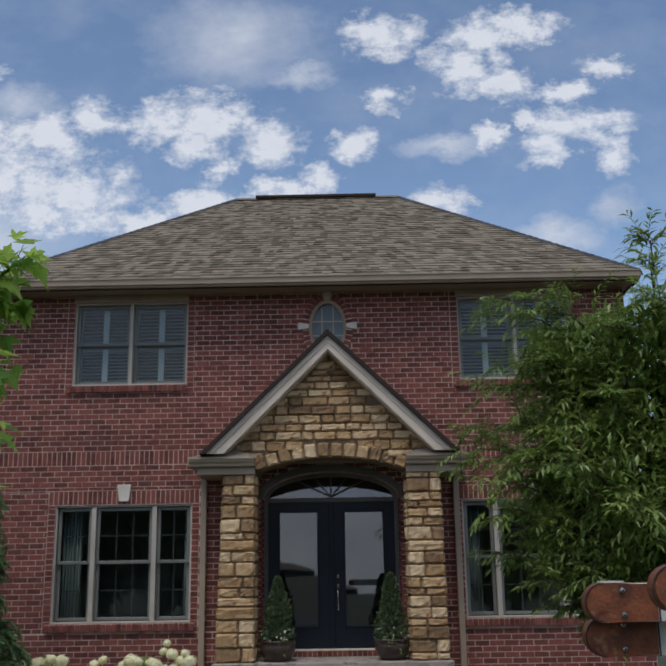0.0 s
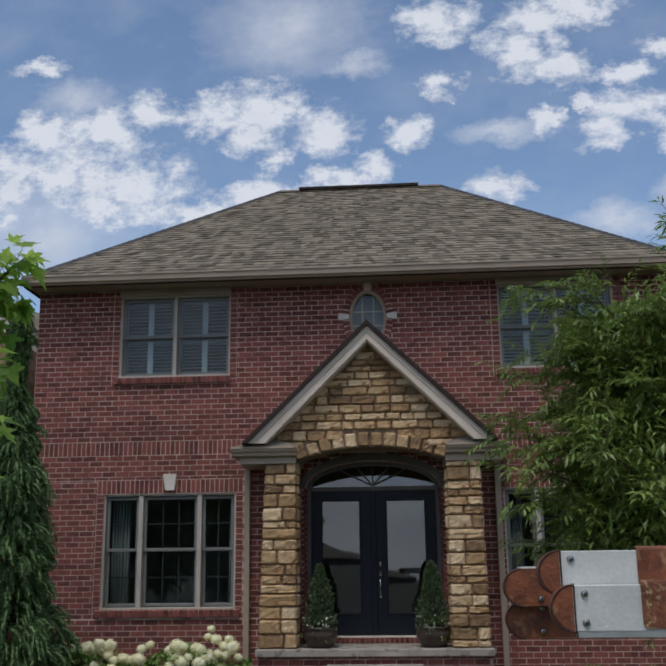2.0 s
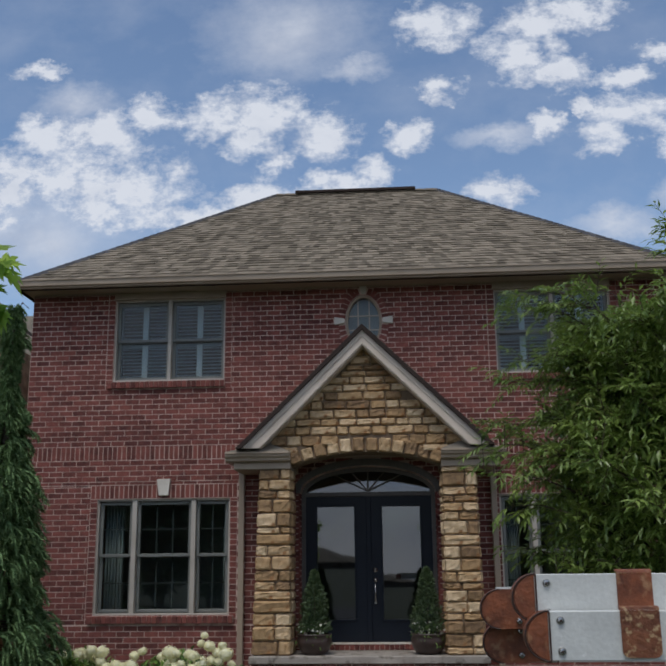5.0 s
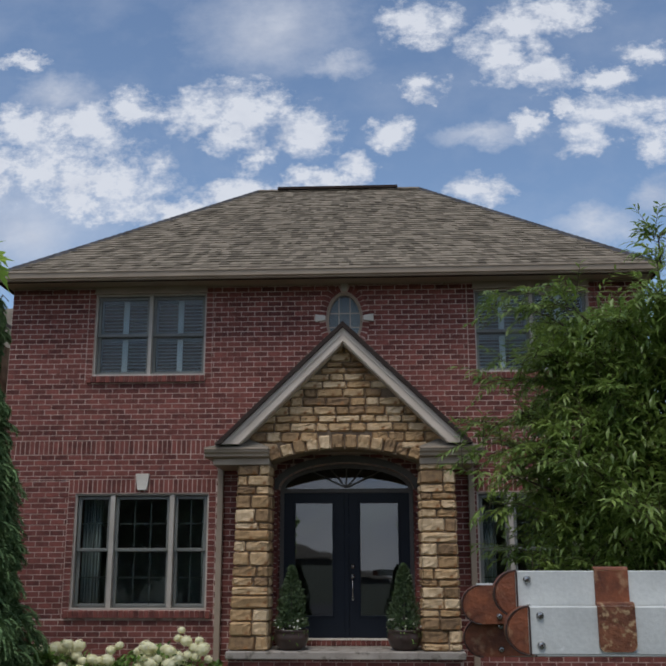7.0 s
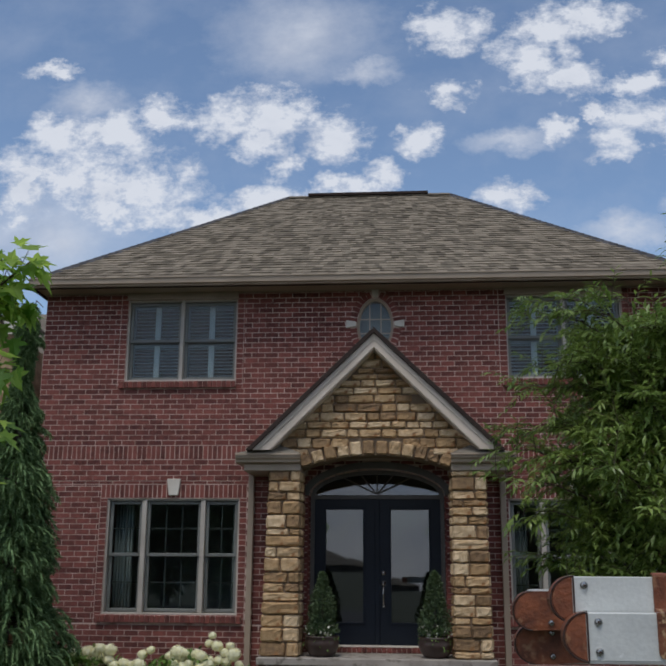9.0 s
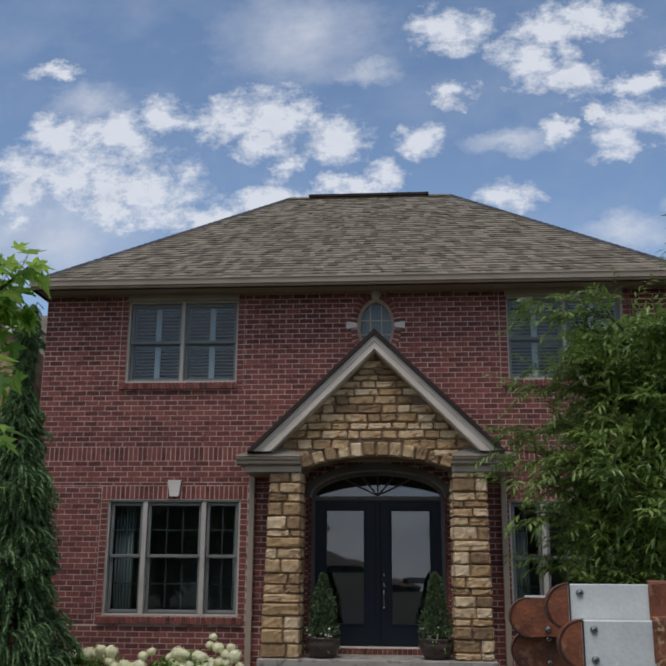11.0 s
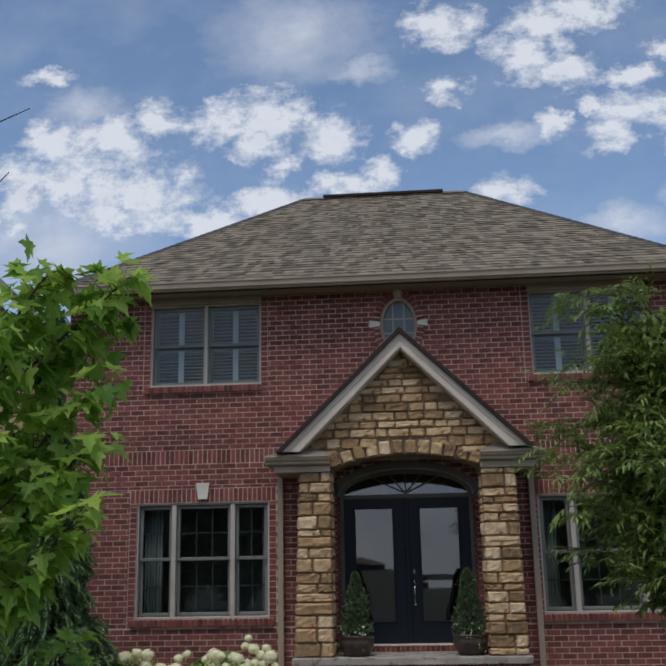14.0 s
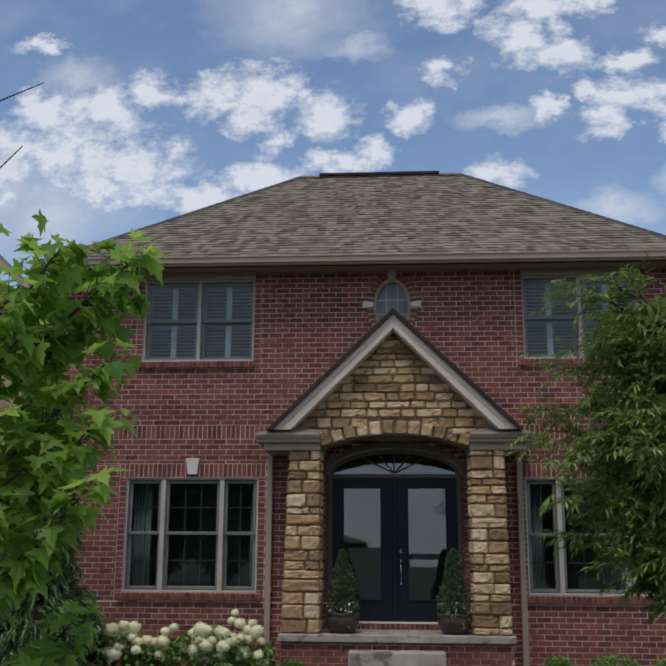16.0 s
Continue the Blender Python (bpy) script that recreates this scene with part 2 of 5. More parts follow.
M_LEAF_M = surface("maple_leaf", (0.15, 0.31, 0.042), (0.50, 0.66, 0.13), 2.5, lets=0.60, stain=((0.28, 0.20, 0.04), 2.6, 0.70), **LEAF)
M_NEEDLE = surface("spruce_needles", (0.055, 0.115, 0.042), (0.21, 0.32, 0.125), 3.0, rough=0.8, fine=60, bump=0.2, pieces="island", spread=0.6, lets=0.12)
M_BUSH = surface("shrub_leaf", (0.055, 0.13, 0.02), (0.22, 0.36, 0.07), 2.0, lets=0.25, **LEAF)
M_CONE = surface("topiary_leaf", (0.025, 0.052, 0.018), (0.085, 0.13, 0.042), 3.0, lets=0.15, **LEAF)
M_BLOOM = surface("hydrangea_petal", (0.90, 0.86, 0.54), (0.98, 0.96, 0.74), 6.0, fine=80, rough=0.7, bump=0.1, pieces="island", spread=0.5, lets=0.3)
M_TINY = surface("small_blossom", (0.65, 0.62, 0.50), (0.85, 0.82, 0.72), 9.0, fine=80, rough=0.7, bump=0.1)
M_ALU = surface("weathered_aluminium", (0.50, 0.51, 0.485), (0.70, 0.71, 0.67), 10, 160, 0.5, metal=0.12, bump=0.08, stain=((0.9, 0.9, 0.88), 45.0, 0.67))
M_CAP = surface("rust_brown_cap", (0.07, 0.02, 0.009), (0.29, 0.088, 0.033), 26, 130, 0.5, bump=0.2, stain=((0.33, 0.17, 0.085), 40.0, 0.62))
M_WORN = surface("worn_rust_bracket", (0.10, 0.03, 0.012), (0.24, 0.085, 0.035), 40, 160, 0.6, bump=0.3, stain=((0.40, 0.27, 0.14), 120.0, 0.54))
M_RIM = surface("dark_cap_rim", (0.03, 0.014, 0.01), (0.055, 0.026, 0.018), 20, 120, 0.55, bump=0.1)
M_POST = surface("grey_rack_paint", (0.10, 0.10, 0.10), (0.16, 0.16, 0.16), 6, 80, 0.5, bump=0.05)

# ---- mesh helpers ----


def thing(name, label="", category="", group="", kind="", at=(0, 0, 0)):
    ob = new(name)
    ob.location = at
    ob.empty_display_size = 0.1
    return tagged(ob, label, category, group, kind)


def finish(name, bm, material, smooth=False):
    me = bpy.data.meshes.new(name)
    bmesh.ops.recalc_face_normals(bm, faces=bm.faces)
    bm.to_mesh(me)
    bm.free()
    me.materials.append(material)
    if smooth:
        me.shade_smooth()
    return me


def part(name, bm, material, parent, label="", smooth=False):
    ob = new(name, finish(name, bm, material, smooth))
    ob.parent = parent
    return tagged(ob, label)


def mesh_part(name, me, parent, m=None, label="", kind=""):
    ob = new(name, me)
    ob.parent = parent
    if m is not None:
        ob.matrix_local = m
    return tagged(ob, label, kind=kind)


def lone(name, bm, material, label="", category="", group="", kind="", smooth=False):
    return tagged(new(name, finish(name, bm, material, smooth)), label, category, group, kind)


def pydata(name, verts, faces, material, smooth=False):
    me = bpy.data.meshes.new(name)
    me.from_pydata(verts, [], faces)
    me.materials.append(material)
    if smooth:
        me.shade_smooth()
    return me


def box(bm, x0, x1, y0, y1, z0, z1, bevel=0.0):
    vs = [bm.verts.new((x, y, z)) for x in (x0, x1) for y in (y0, y1) for z in (z0, z1)]
    fs = [bm.faces.new([vs[i] for i in f]) for f in ((0, 1, 3, 2), (4, 6, 7, 5), (0, 4, 5, 1), (2, 3, 7, 6), (0, 2, 6, 4), (1, 5, 7, 3))]
    if bevel:
        edges = {e for f in fs for e in f.edges}
        bmesh.ops.bevel(bm, geom=list(edges), offset=bevel, segments=1, affect="EDGES")
    return bm


def boxes(*rows, bevel=0.0):
    bm = bmesh.new()
    for r in rows:
        box(bm, *r, bevel=bevel)
    return bm


def prism(bm, loop, y0, y1):
    """A polygon in x and z, pushed from y0 to y1."""
    a = [bm.verts.new((x, y0, z)) for x, z in loop]
    b = [bm.verts.new((x, y1, z)) for x, z in loop]
    bm.faces.new(a)
    bm.faces.new(b[::-1])
    for i in range(len(a)):
        j = (i + 1) % len(a)
        bm.faces.new((a[i], a[j], b[j], b[i]))
    return bm


def run_x(bm, profile, x0, x1):
    """A profile in y and z, drawn along x."""
    a = [bm.verts.new((x0, y, z)) for y, z in profile]
    b = [bm.verts.new((x1, y, z)) for y, z in profile]
    bm.faces.new(a)
    bm.faces.new(b[::-1])
    for i in range(len(a)):
        j = (i + 1) % len(a)
        bm.faces.new((a[i], a[j], b[j], b[i]))
    return bm


def tube(bm, points, radii, seg=6):
    rings = []
    for i, p in enumerate(points):
        d = (Vector(points[min(i + 1, len(points) - 1)]) - Vector(points[max(i - 1, 0)])).normalized()
        side = d.cross(Vector((0.31, 0.17, 0.93)) if abs(d.z) < 0.9 else Vector((1, 0.2, 0))).normalized()
        up = side.cross(d)
        rings.append([bm.verts.new(Vector(p) + radii[i] * (math.cos(a) * side + math.sin(a) * up)) for a in (2 * math.pi * k / seg for k in range(seg))])
    for a, b in zip(rings, rings[1:]):
        for k in range(seg):
            bm.faces.new((a[k], a[(k + 1) % seg], b[(k + 1) % seg], b[k]))
    bm.faces.new(rings[0])
    bm.faces.new(rings[-1][::-1])
    return bm


def lathe(bm, profile, seg=28):
    """A profile of radius and height, turned about the z axis."""
    rings = [[bm.verts.new((r * math.cos(a), r * math.sin(a), z)) for a in (2 * math.pi * k / seg for k in range(seg))] for r, z in profile]
    for a, b in zip(rings, rings[1:]):
        for k in range(seg):
            bm.faces.new((a[k], a[(k + 1) % seg], b[(k + 1) % seg], b[k]))
    bm.faces.new(rings[0])
    bm.faces.new(rings[-1])
    return bm


def holed(bm, rect, loop, y0, y1):
    """A thick plate in x and z with a hole of any shape: loop holds points round the hole's middle."""
    x0, x1, z0, z1 = rect
    cx, cz = sum(p[0] for p in loop) / len(loop), sum(p[1] for p in loop) / len(loop)
    pts = list(loop)
    outer = []
    for x, z in pts:
        dx, dz = x - cx, z - cz
        k = min(((x1 if dx > 0 else x0) - cx) / dx if abs(dx) > 1e-6 else 1e9, ((z1 if dz > 0 else z0) - cz) / dz if abs(dz) > 1e-6 else 1e9)
        outer.append([cx + dx * k, cz + dz * k])
    for qx in (x0, x1):
        for qz in (z0, z1):
            i = min(range(len(outer)), key=lambda n: (outer[n][0] - qx) ** 2 + (outer[n][1] - qz) ** 2)
            outer[i] = [qx, qz]
    ring = {}
    for key, src, y in (("fo", outer, y0), ("fi", pts, y0), ("bo", outer, y1), ("bi", pts, y1)):
        ring[key] = [bm.verts.new((x, y, z)) for x, z in src]
    n = len(pts)
    for i in range(n):
        j = (i + 1) % n
        for a, b in (("fo", "fi"), ("bo", "bi"), ("fi", "bi"), ("fo", "bo")):
            bm.faces.new((ring[a][i], ring[a][j], ring[b][j], ring[b][i]))
    return bm

# ---- ground ----
GROUND = -0.28
bm = bmesh.new()
box(bm, -400, 400, -400, 400, GROUND - 0.3, GROUND)
lone("ground", bm, M_GROUND, "green lawn that reaches the horizon", "ground", kind="structure")
bm = boxes((-5.2, -1.7, -2.2, -0.01, GROUND, GROUND + 0.04), (1.6, 4.6, -2.0, -0.01, GROUND, GROUND + 0.04), bevel=0.015)
lone("mulch_bed", bm, M_MULCH, "brown bark mulch along the brick wall", "planting bed", kind="structure")

bm = bmesh.new()
box(bm, -300, 300, -27, -18, GROUND + 0.004, GROUND + 0.03)
lone("road", bm, surface("asphalt", (0.035, 0.035, 0.037), (0.065, 0.065, 0.068), 3, 90, 0.9, bump=0.5), "grey asphalt street behind the lawn", "road", kind="structure")

# ---- the house ----
W, E_, TOP, DEEP, THICK = -5.18, 4.42, 5.71, 7.2, 0.32
MID = -0.045                                     # middle of the door, the gable and the oval window
house = thing("house", "two-storey red brick house with a grey-brown shingled hip roof", "house")
UP = [(-3.88, -2.17), (1.89, 3.60)]              # the upper windows' openings
UPZ = (4.27, 5.55)
LOW = [(-4.02, -2.05), (1.83, 3.79)]
LOWZ = (0.875, 2.515)
OVAL = (-0.06, 5.105, 0.275, 0.425)
DOOR_X = (-1.03, 0.93)
SPRING, CROWN = 2.56, 2.95

# front wall: plates between the openings, butted end to end
wall_bm = bmesh.new()
oval_loop = [(OVAL[0] + OVAL[2] * math.cos(a), OVAL[1] + OVAL[3] * math.sin(a)) for a in (2 * math.pi * (k + 0.5) / 48 for k in range(48))]
half_w, rise = (DOOR_X[1] - DOOR_X[0]) / 2, CROWN - SPRING
dcx = sum(DOOR_X) / 2


def arch_points(n, grow=0.0):
    return [(dcx + (half_w + grow) * math.sin(a), SPRING + (rise + grow) * math.cos(a)) for a in (math.pi / 2 - math.pi * k / n for k in range(n + 1))]


def door_loop(bottom):
    side = [(DOOR_X[1], bottom + (SPRING - bottom) * k / 12) for k in range(12)]
    other = [(DOOR_X[0], SPRING - (SPRING - bottom) * k / 12) for k in range(1, 13)]
    floor = [(DOOR_X[0] + (DOOR_X[1] - DOOR_X[0]) * k / 8, bottom) for k in range(1, 8)]
    return side + arch_points(24) + other + floor


xs = sorted({W, E_, *LOW[0], *LOW[1], *UP[0], *UP[1]})
zs = sorted({GROUND, 0.30, LOWZ[0], LOWZ[1], 3.2, UPZ[0], UPZ[1], TOP})


def solid(x, z):
    if z < 3.2:
        return not any(a < x < b and LOWZ[0] < z < LOWZ[1] for a, b in LOW) and not (LOW[0][1] < x < LOW[1][0] and z > 0.30)
    return not any(a < x < b and UPZ[0] < z < UPZ[1] for a, b in UP) and not UP[0][1] < x < UP[1][0]


for x0, x1 in zip(xs, xs[1:]):
    for z0, z1 in zip(zs, zs[1:]):
        if solid((x0 + x1) / 2, (z0 + z1) / 2):
            box(wall_bm, x0, x1, 0, THICK, z0, z1)
holed(wall_bm, (LOW[0][1], LOW[1][0], 0.30, 3.2), door_loop(0.44), 0, THICK)
holed(wall_bm, (UP[0][1], UP[1][0], 3.2, TOP), oval_loop, 0, THICK)
bmesh.ops.remove_doubles(wall_bm, verts=wall_bm.verts, dist=1e-4)
wall_front = part("front_wall", wall_bm, M_MORTAR, house, "red brick wall in running bond with pale mortar")
part("side_wall", boxes((W, W + THICK, THICK, DEEP, GROUND, TOP)), M_BRICKS, house)
part("side_wall", boxes((E_ - THICK, E_, THICK, DEEP, GROUND, TOP)), M_BRICKS, house)
part("back_wall", boxes((W, E_, DEEP, DEEP + THICK, GROUND, TOP)), M_BRICKS, house)
part("storey_floor", boxes((W + THICK, E_ - THICK, THICK, DEEP, 2.95, 3.15)), M_ROOM, house, "floor between the storeys")
part("ground_floor", boxes((W + THICK, E_ - THICK, THICK, DEEP, 0.30, 0.42)), M_ROOM, house)
part("attic_floor", boxes((W + THICK, E_ - THICK, THICK, DEEP, TOP - 0.04, TOP + 0.06)), M_ROOM, house)
part("inner_wall", boxes((W + THICK, E_ - THICK, 4.0, 4.12, 0.42, 2.95), (W + THICK, E_ - THICK, 3.0, 3.12, 3.15, TOP - 0.05),
                         (-1.85, -1.75, THICK, 4.0, 0.42, 2.95), (1.65, 1.75, THICK, 4.0, 0.42, 2.95)), M_ROOM, house)

# eaves: soffit, frieze board, fascia and an ogee gutter
OVER = 0.42
EAVE_Z, RIDGE_Z = 5.765, 8.645
RX0, RX1, RY0, RY1, RIDGE_Y = W - 0.07, E_ + 0.10, -OVER, DEEP + THICK + OVER, 3.56
part("soffit", boxes((RX0, RX1, RY0, -0.002, 5.66, 5.70), (RX0, W - 0.002, 0, RY1, 5.66, 5.70), (E_ + 0.002, RX1, 0, RY1, 5.66, 5.70)), M_TRIM, house, "taupe soffit boards")
part("frieze_board", boxes((W, UP[0][0] - 0.001, -0.025, -0.001, 5.645, 5.66), (UP[0][1] + 0.001, UP[1][0] - 0.001, -0.025, -0.001, 5.645, 5.66), (UP[1][1] + 0.001, E_, -0.025, -0.001, 5.645, 5.66), bevel=0.004), M_TRIM, house)
for x0, x1 in UP:
    part("header_board", boxes((x0 - 0.01, x1 + 0.01, -0.035, -0.001, 5.55, 5.659), (x0 - 0.02, x1 + 0.02, -0.05, -0.036, 5.545, 5.565), bevel=0.004), M_TRIM, house, "taupe board over the window")
part("fascia", boxes((RX0, RX1, RY0 - 0.02, RY0, 5.62, 5.765), (RX0 - 0.02, RX0, RY0 - 0.02, RY1, 5.62, 5.765), (RX1, RX1 + 0.02, RY0 - 0.02, RY1, 5.62, 5.765)), M_EDGE, house)
gut = [(y, z - 0.035) for y, z in ((RY0 - 0.021, 5.67), (RY0 - 0.075, 5.67), (RY0 - 0.085, 5.70), (RY0 - 0.10, 5.725), (RY0 - 0.125, 5.75), (RY0 - 0.13, 5.775), (RY0 - 0.145, 5.778),
       (RY0 - 0.145, 5.79), (RY0 - 0.13, 5.79), (RY0 - 0.12, 5.70), (RY0 - 0.07, 5.685), (RY0 - 0.021, 5.685))]
part("gutter", run_x(bmesh.new(), gut, RX0 - 0.022, RX1 + 0.022), M_TRIM, house, "taupe ogee gutter along the eave")

# roof: four planes under rows of shingles
corner = {"sw": (RX0 - 0.03, RY0 - 0.05, EAVE_Z), "se": (RX1 + 0.03, RY0 - 0.05, EAVE_Z), "ne": (RX1 + 0.03, RY1, EAVE_Z), "nw": (RX0 - 0.03, RY1, EAVE_Z)}
RW, RE = (-1.86, RIDGE_Y, RIDGE_Z), (1.26, RIDGE_Y, RIDGE_Z)
bm = bmesh.new()
v = {k: bm.verts.new(p) for k, p in corner.items()}
w_, e_ = bm.verts.new(RW), bm.verts.new(RE)
for f in ((v["sw"], v["se"], e_, w_), (v["se"], v["ne"], e_), (v["ne"], v["nw"], w_, e_), (v["nw"], v["sw"], w_), (v["sw"], v["nw"], v["ne"], v["se"])):
    bm.faces.new(f)
roof = part("roof", bm, surface("roof_deck", (0.13, 0.11, 0.085), (0.24, 0.21, 0.165), 3, 60, 0.95, bump=0.7), house, "grey-brown asphalt shingle hip roof")


def shingle_rows(a, b, c, d, step, seed, width=(0.16, 0.42)):
    """Lapped shingles on the plane a (left eave), b (right eave), c (right top), d (left top)."""
    rng = random.Random(seed)
    a, b, c, d = (Vector(p) for p in (a, b, c, d))
    rows = int(round(((d + c) / 2 - (a + b) / 2).length / step))
    normal = (b - a).cross(d - a).normalized()
    verts, faces = [], []
    for r in range(rows):
        k0, k1 = r / rows, (r + 1.12) / rows
        l0, l1, r0, r1 = a.lerp(d, k0), a.lerp(d, min(k1, 1)), b.lerp(c, k0), b.lerp(c, min(k1, 1))
        length, x = (r0 - l0).length, -rng.random() * 0.2
        while x < length:
            w = rng.uniform(*width)
            f0, f1 = max(x, 0) / length, min(x + w, length) / length
            x += w
            if f1 - f0 < 0.002:
                continue
            up = rng.choice((0.010, 0.010, 0.016, 0.019))
            p = [l0.lerp(r0, f0), l0.lerp(r0, f1), l1.lerp(r1, f1), l1.lerp(r1, f0)]
            n = len(verts)
            verts += [q + normal * (up if i < 2 else 0.003) for i, q in enumerate(p)] + [p[0], p[1]]
            faces += [(n, n + 1, n + 2, n + 3), (n + 4, n + 5, n + 1, n), (n + 4, n, n + 3), (n + 1, n + 5, n + 2)]
    return verts, faces


verts, faces = shingle_rows(corner["sw"], corner["se"], RE, RW, 0.128, 3, (0.06, 0.17))
mesh_part("shingles", pydata("shingles", verts, faces, M_SHINGLE), roof, label="lapped grey-brown shingles", kind="stuff")


M_HIP = surface("dark_hip_cap", (0.050, 0.050, 0.055), (0.095, 0.093, 0.098), 6, 90, 0.95, bump=0.5, pieces="island", spread=0.5, spec=0.15)


def capped(a, b, r, n, name, parent, material):
    """Overlapping cap shingles along a hip or ridge."""
    bm = bmesh.new()
    a, b = Vector(a), Vector(b)
    d = (b - a).normalized()
    side = d.cross(Vector((0, 0, 1))).normalized()
    up = side.cross(d)
    for k in range(n):
        p, q = a.lerp(b, k / n), a.lerp(b, (k + 1.1) / n)
        vs = [bm.verts.new(s + side * o + up * h) for s, lift in ((p, 0.018), (q, 0.010)) for o, h in ((-r, lift - 0.55 * r), (0, lift + 0.012), (r, lift - 0.55 * r))]
        bm.faces.new((vs[0], vs[1], vs[4], vs[3]))
        bm.faces.new((vs[1], vs[2], vs[5], vs[4]))
    return tagged(part(name, bm, material, parent), kind="stuff")


capped(corner["sw"], RW, 0.13, 40, "hip_cap", roof, M_HIP)
capped(corner["se"], RE, 0.13, 40, "hip_cap", roof, M_HIP)
bm = bmesh.new()
prism(bm, [(-1.48, RIDGE_Z - 0.02), (0.86, RIDGE_Z - 0.02), (0.86, RIDGE_Z + 0.028), (-1.48, RIDGE_Z + 0.028)], RIDGE_Y - 0.13, RIDGE_Y + 0.13)
part("ridge_vent", bm, M_EDGE, roof, "dark ridge vent")
capped(RW, RE, 0.13, 16, "ridge_cap", roof, M_SHINGLE)

# downspouts
for x, low in ((-1.872, GROUND + 0.1), (1.752, GROUND + 0.1)):
    d = part("downspout", boxes((x - 0.043, x + 0.043, -0.075, -0.012, low, 2.86), bevel=0.008), M_TRIM, house, "taupe metal downspout")
    part("elbow", boxes((x - 0.043, x + 0.043, -0.25, -0.012, low - 0.08, low - 0.001), bevel=0.01), M_TRIM, d)
    for z in (0.9, 2.3):
        part("strap", boxes((x - 0.055, x + 0.055, -0.080, -0.008, z, z + 0.03)), M_TRIM, d)

# ---- windows ----


def sash(x0, x1, z0, z1, y, cols, rows, parent, name, glass):
    """One sash: stiles and rails, a pane, and thin muntins."""
    t = 0.045
    s = part(name, boxes((x0, x0 + t, y, y + 0.04, z0, z1), (x1 - t, x1, y, y + 0.04, z0, z1), (x0 + t, x1 - t, y, y + 0.04, z0, z0 + t), (x0 + t, x1 - t, y, y + 0.04, z1 - t, z1), bevel=0.004), M_SASH, parent, "grey window sash")
    g = part("pane", boxes((x0 + t - 0.005, x1 - t + 0.005, y + 0.016, y + 0.021, z0 + t - 0.005, z1 - t + 0.005)), glass, s, "clear glass pane")
    g.visible_shadow = False
    bars = [(x0 + t + (x1 - x0 - 2 * t) * k / cols - 0.008, x0 + t + (x1 - x0 - 2 * t) * k / cols + 0.008, y + 0.024, y + 0.032, z0 + t, z1 - t) for k in range(1, cols)]
    bars += [(x0 + t, x1 - t, y + 0.0245, y + 0.0315, z0 + t + (z1 - z0 - 2 * t) * k / rows - 0.008, z0 + t + (z1 - z0 - 2 * t) * k / rows + 0.008) for k in range(1, rows)]
    for r in bars:
        part("muntin", boxes(r), M_MUNTIN, s)
    return s


def casing(x0, x1, z0, z1, cuts, name, label, thick=0.034):
    t = 0.026
    a, b, c, d = x0 + t, x1 - t, z0 + t, z1 - t
    loop = [(a + (b - a) * k / 10, c) for k in range(10)] + [(b, c + (d - c) * k / 10) for k in range(10)]
    loop += [(b - (b - a) * k / 10, d) for k in range(10)] + [(a, d - (d - c) * k / 10) for k in range(10)]
    win = part(name, holed(bmesh.new(), (x0, x1, z0, z1), loop, 0.03, 0.16), M_FRAME, house, label)
    for q in cuts:
        part("mullion", boxes((q - thick, q + thick, 0.02, 0.16, c, d), bevel=0.004), M_FRAME, win)
    part("sill_nose", boxes((x0, x1, 0.004, 0.029, z0, z0 + t), bevel=0.004), M_FRAME, win)
    return win


for n, (x0, x1) in enumerate(UP):
    c = (x0 + x1) / 2
    win = casing(x0, x1, *UPZ, [c], "window", "two double-hung windows with white plantation shutters inside", 0.026)
    zm = 4.895
    for a, b in ((x0 + 0.030, c - 0.028), (c + 0.028, x1 - 0.030)):
        sash(a, b, zm - 0.005, UPZ[1] - 0.037, 0.075, 1, 1, win, "upper_sash", M_UPGLASS)
        sash(a, b, UPZ[0] + 0.037, zm + 0.03, 0.117, 1, 1, win, "lower_sash", M_UPGLASS)
        part("meeting_rail", boxes((a, b, 0.068, 0.0745, zm - 0.004, zm + 0.028)), M_SASH, win, "grey meeting rail")
        m = (a + b) / 2
        for z0, z1 in ((UPZ[0] + 0.05, zm - 0.01), (zm + 0.02, UPZ[1] - 0.05)):
            s = part("centre_stile", boxes((m - 0.042, m + 0.042, 0.20, 0.237, z0 + 0.02, z1 - 0.02), bevel=0.003), M_SHUTTER, win, "white shutter stile")
            # frame and slats are painted in shade grey, only the stile keeps its white
            part("shutter", boxes((a, a + 0.05, 0.205, 0.235, z0, z1), (b - 0.05, b, 0.205, 0.235, z0, z1), (a + 0.05, b - 0.05, 0.205, 0.235, z0, z0 + 0.05), (a + 0.05, b - 0.05, 0.205, 0.235, z1 - 0.05, z1), bevel=0.003), M_LOUVRE, win, "white louvred shutter with its shade put into a grey colour")
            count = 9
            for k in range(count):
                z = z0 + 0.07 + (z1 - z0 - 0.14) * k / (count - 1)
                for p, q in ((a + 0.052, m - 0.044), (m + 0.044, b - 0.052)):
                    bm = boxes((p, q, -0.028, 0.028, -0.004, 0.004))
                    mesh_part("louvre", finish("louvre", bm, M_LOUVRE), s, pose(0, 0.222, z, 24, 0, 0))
        # added near-black sheet: stands in for the shade between the slats
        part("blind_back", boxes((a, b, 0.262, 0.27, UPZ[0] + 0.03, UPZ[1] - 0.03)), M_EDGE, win)

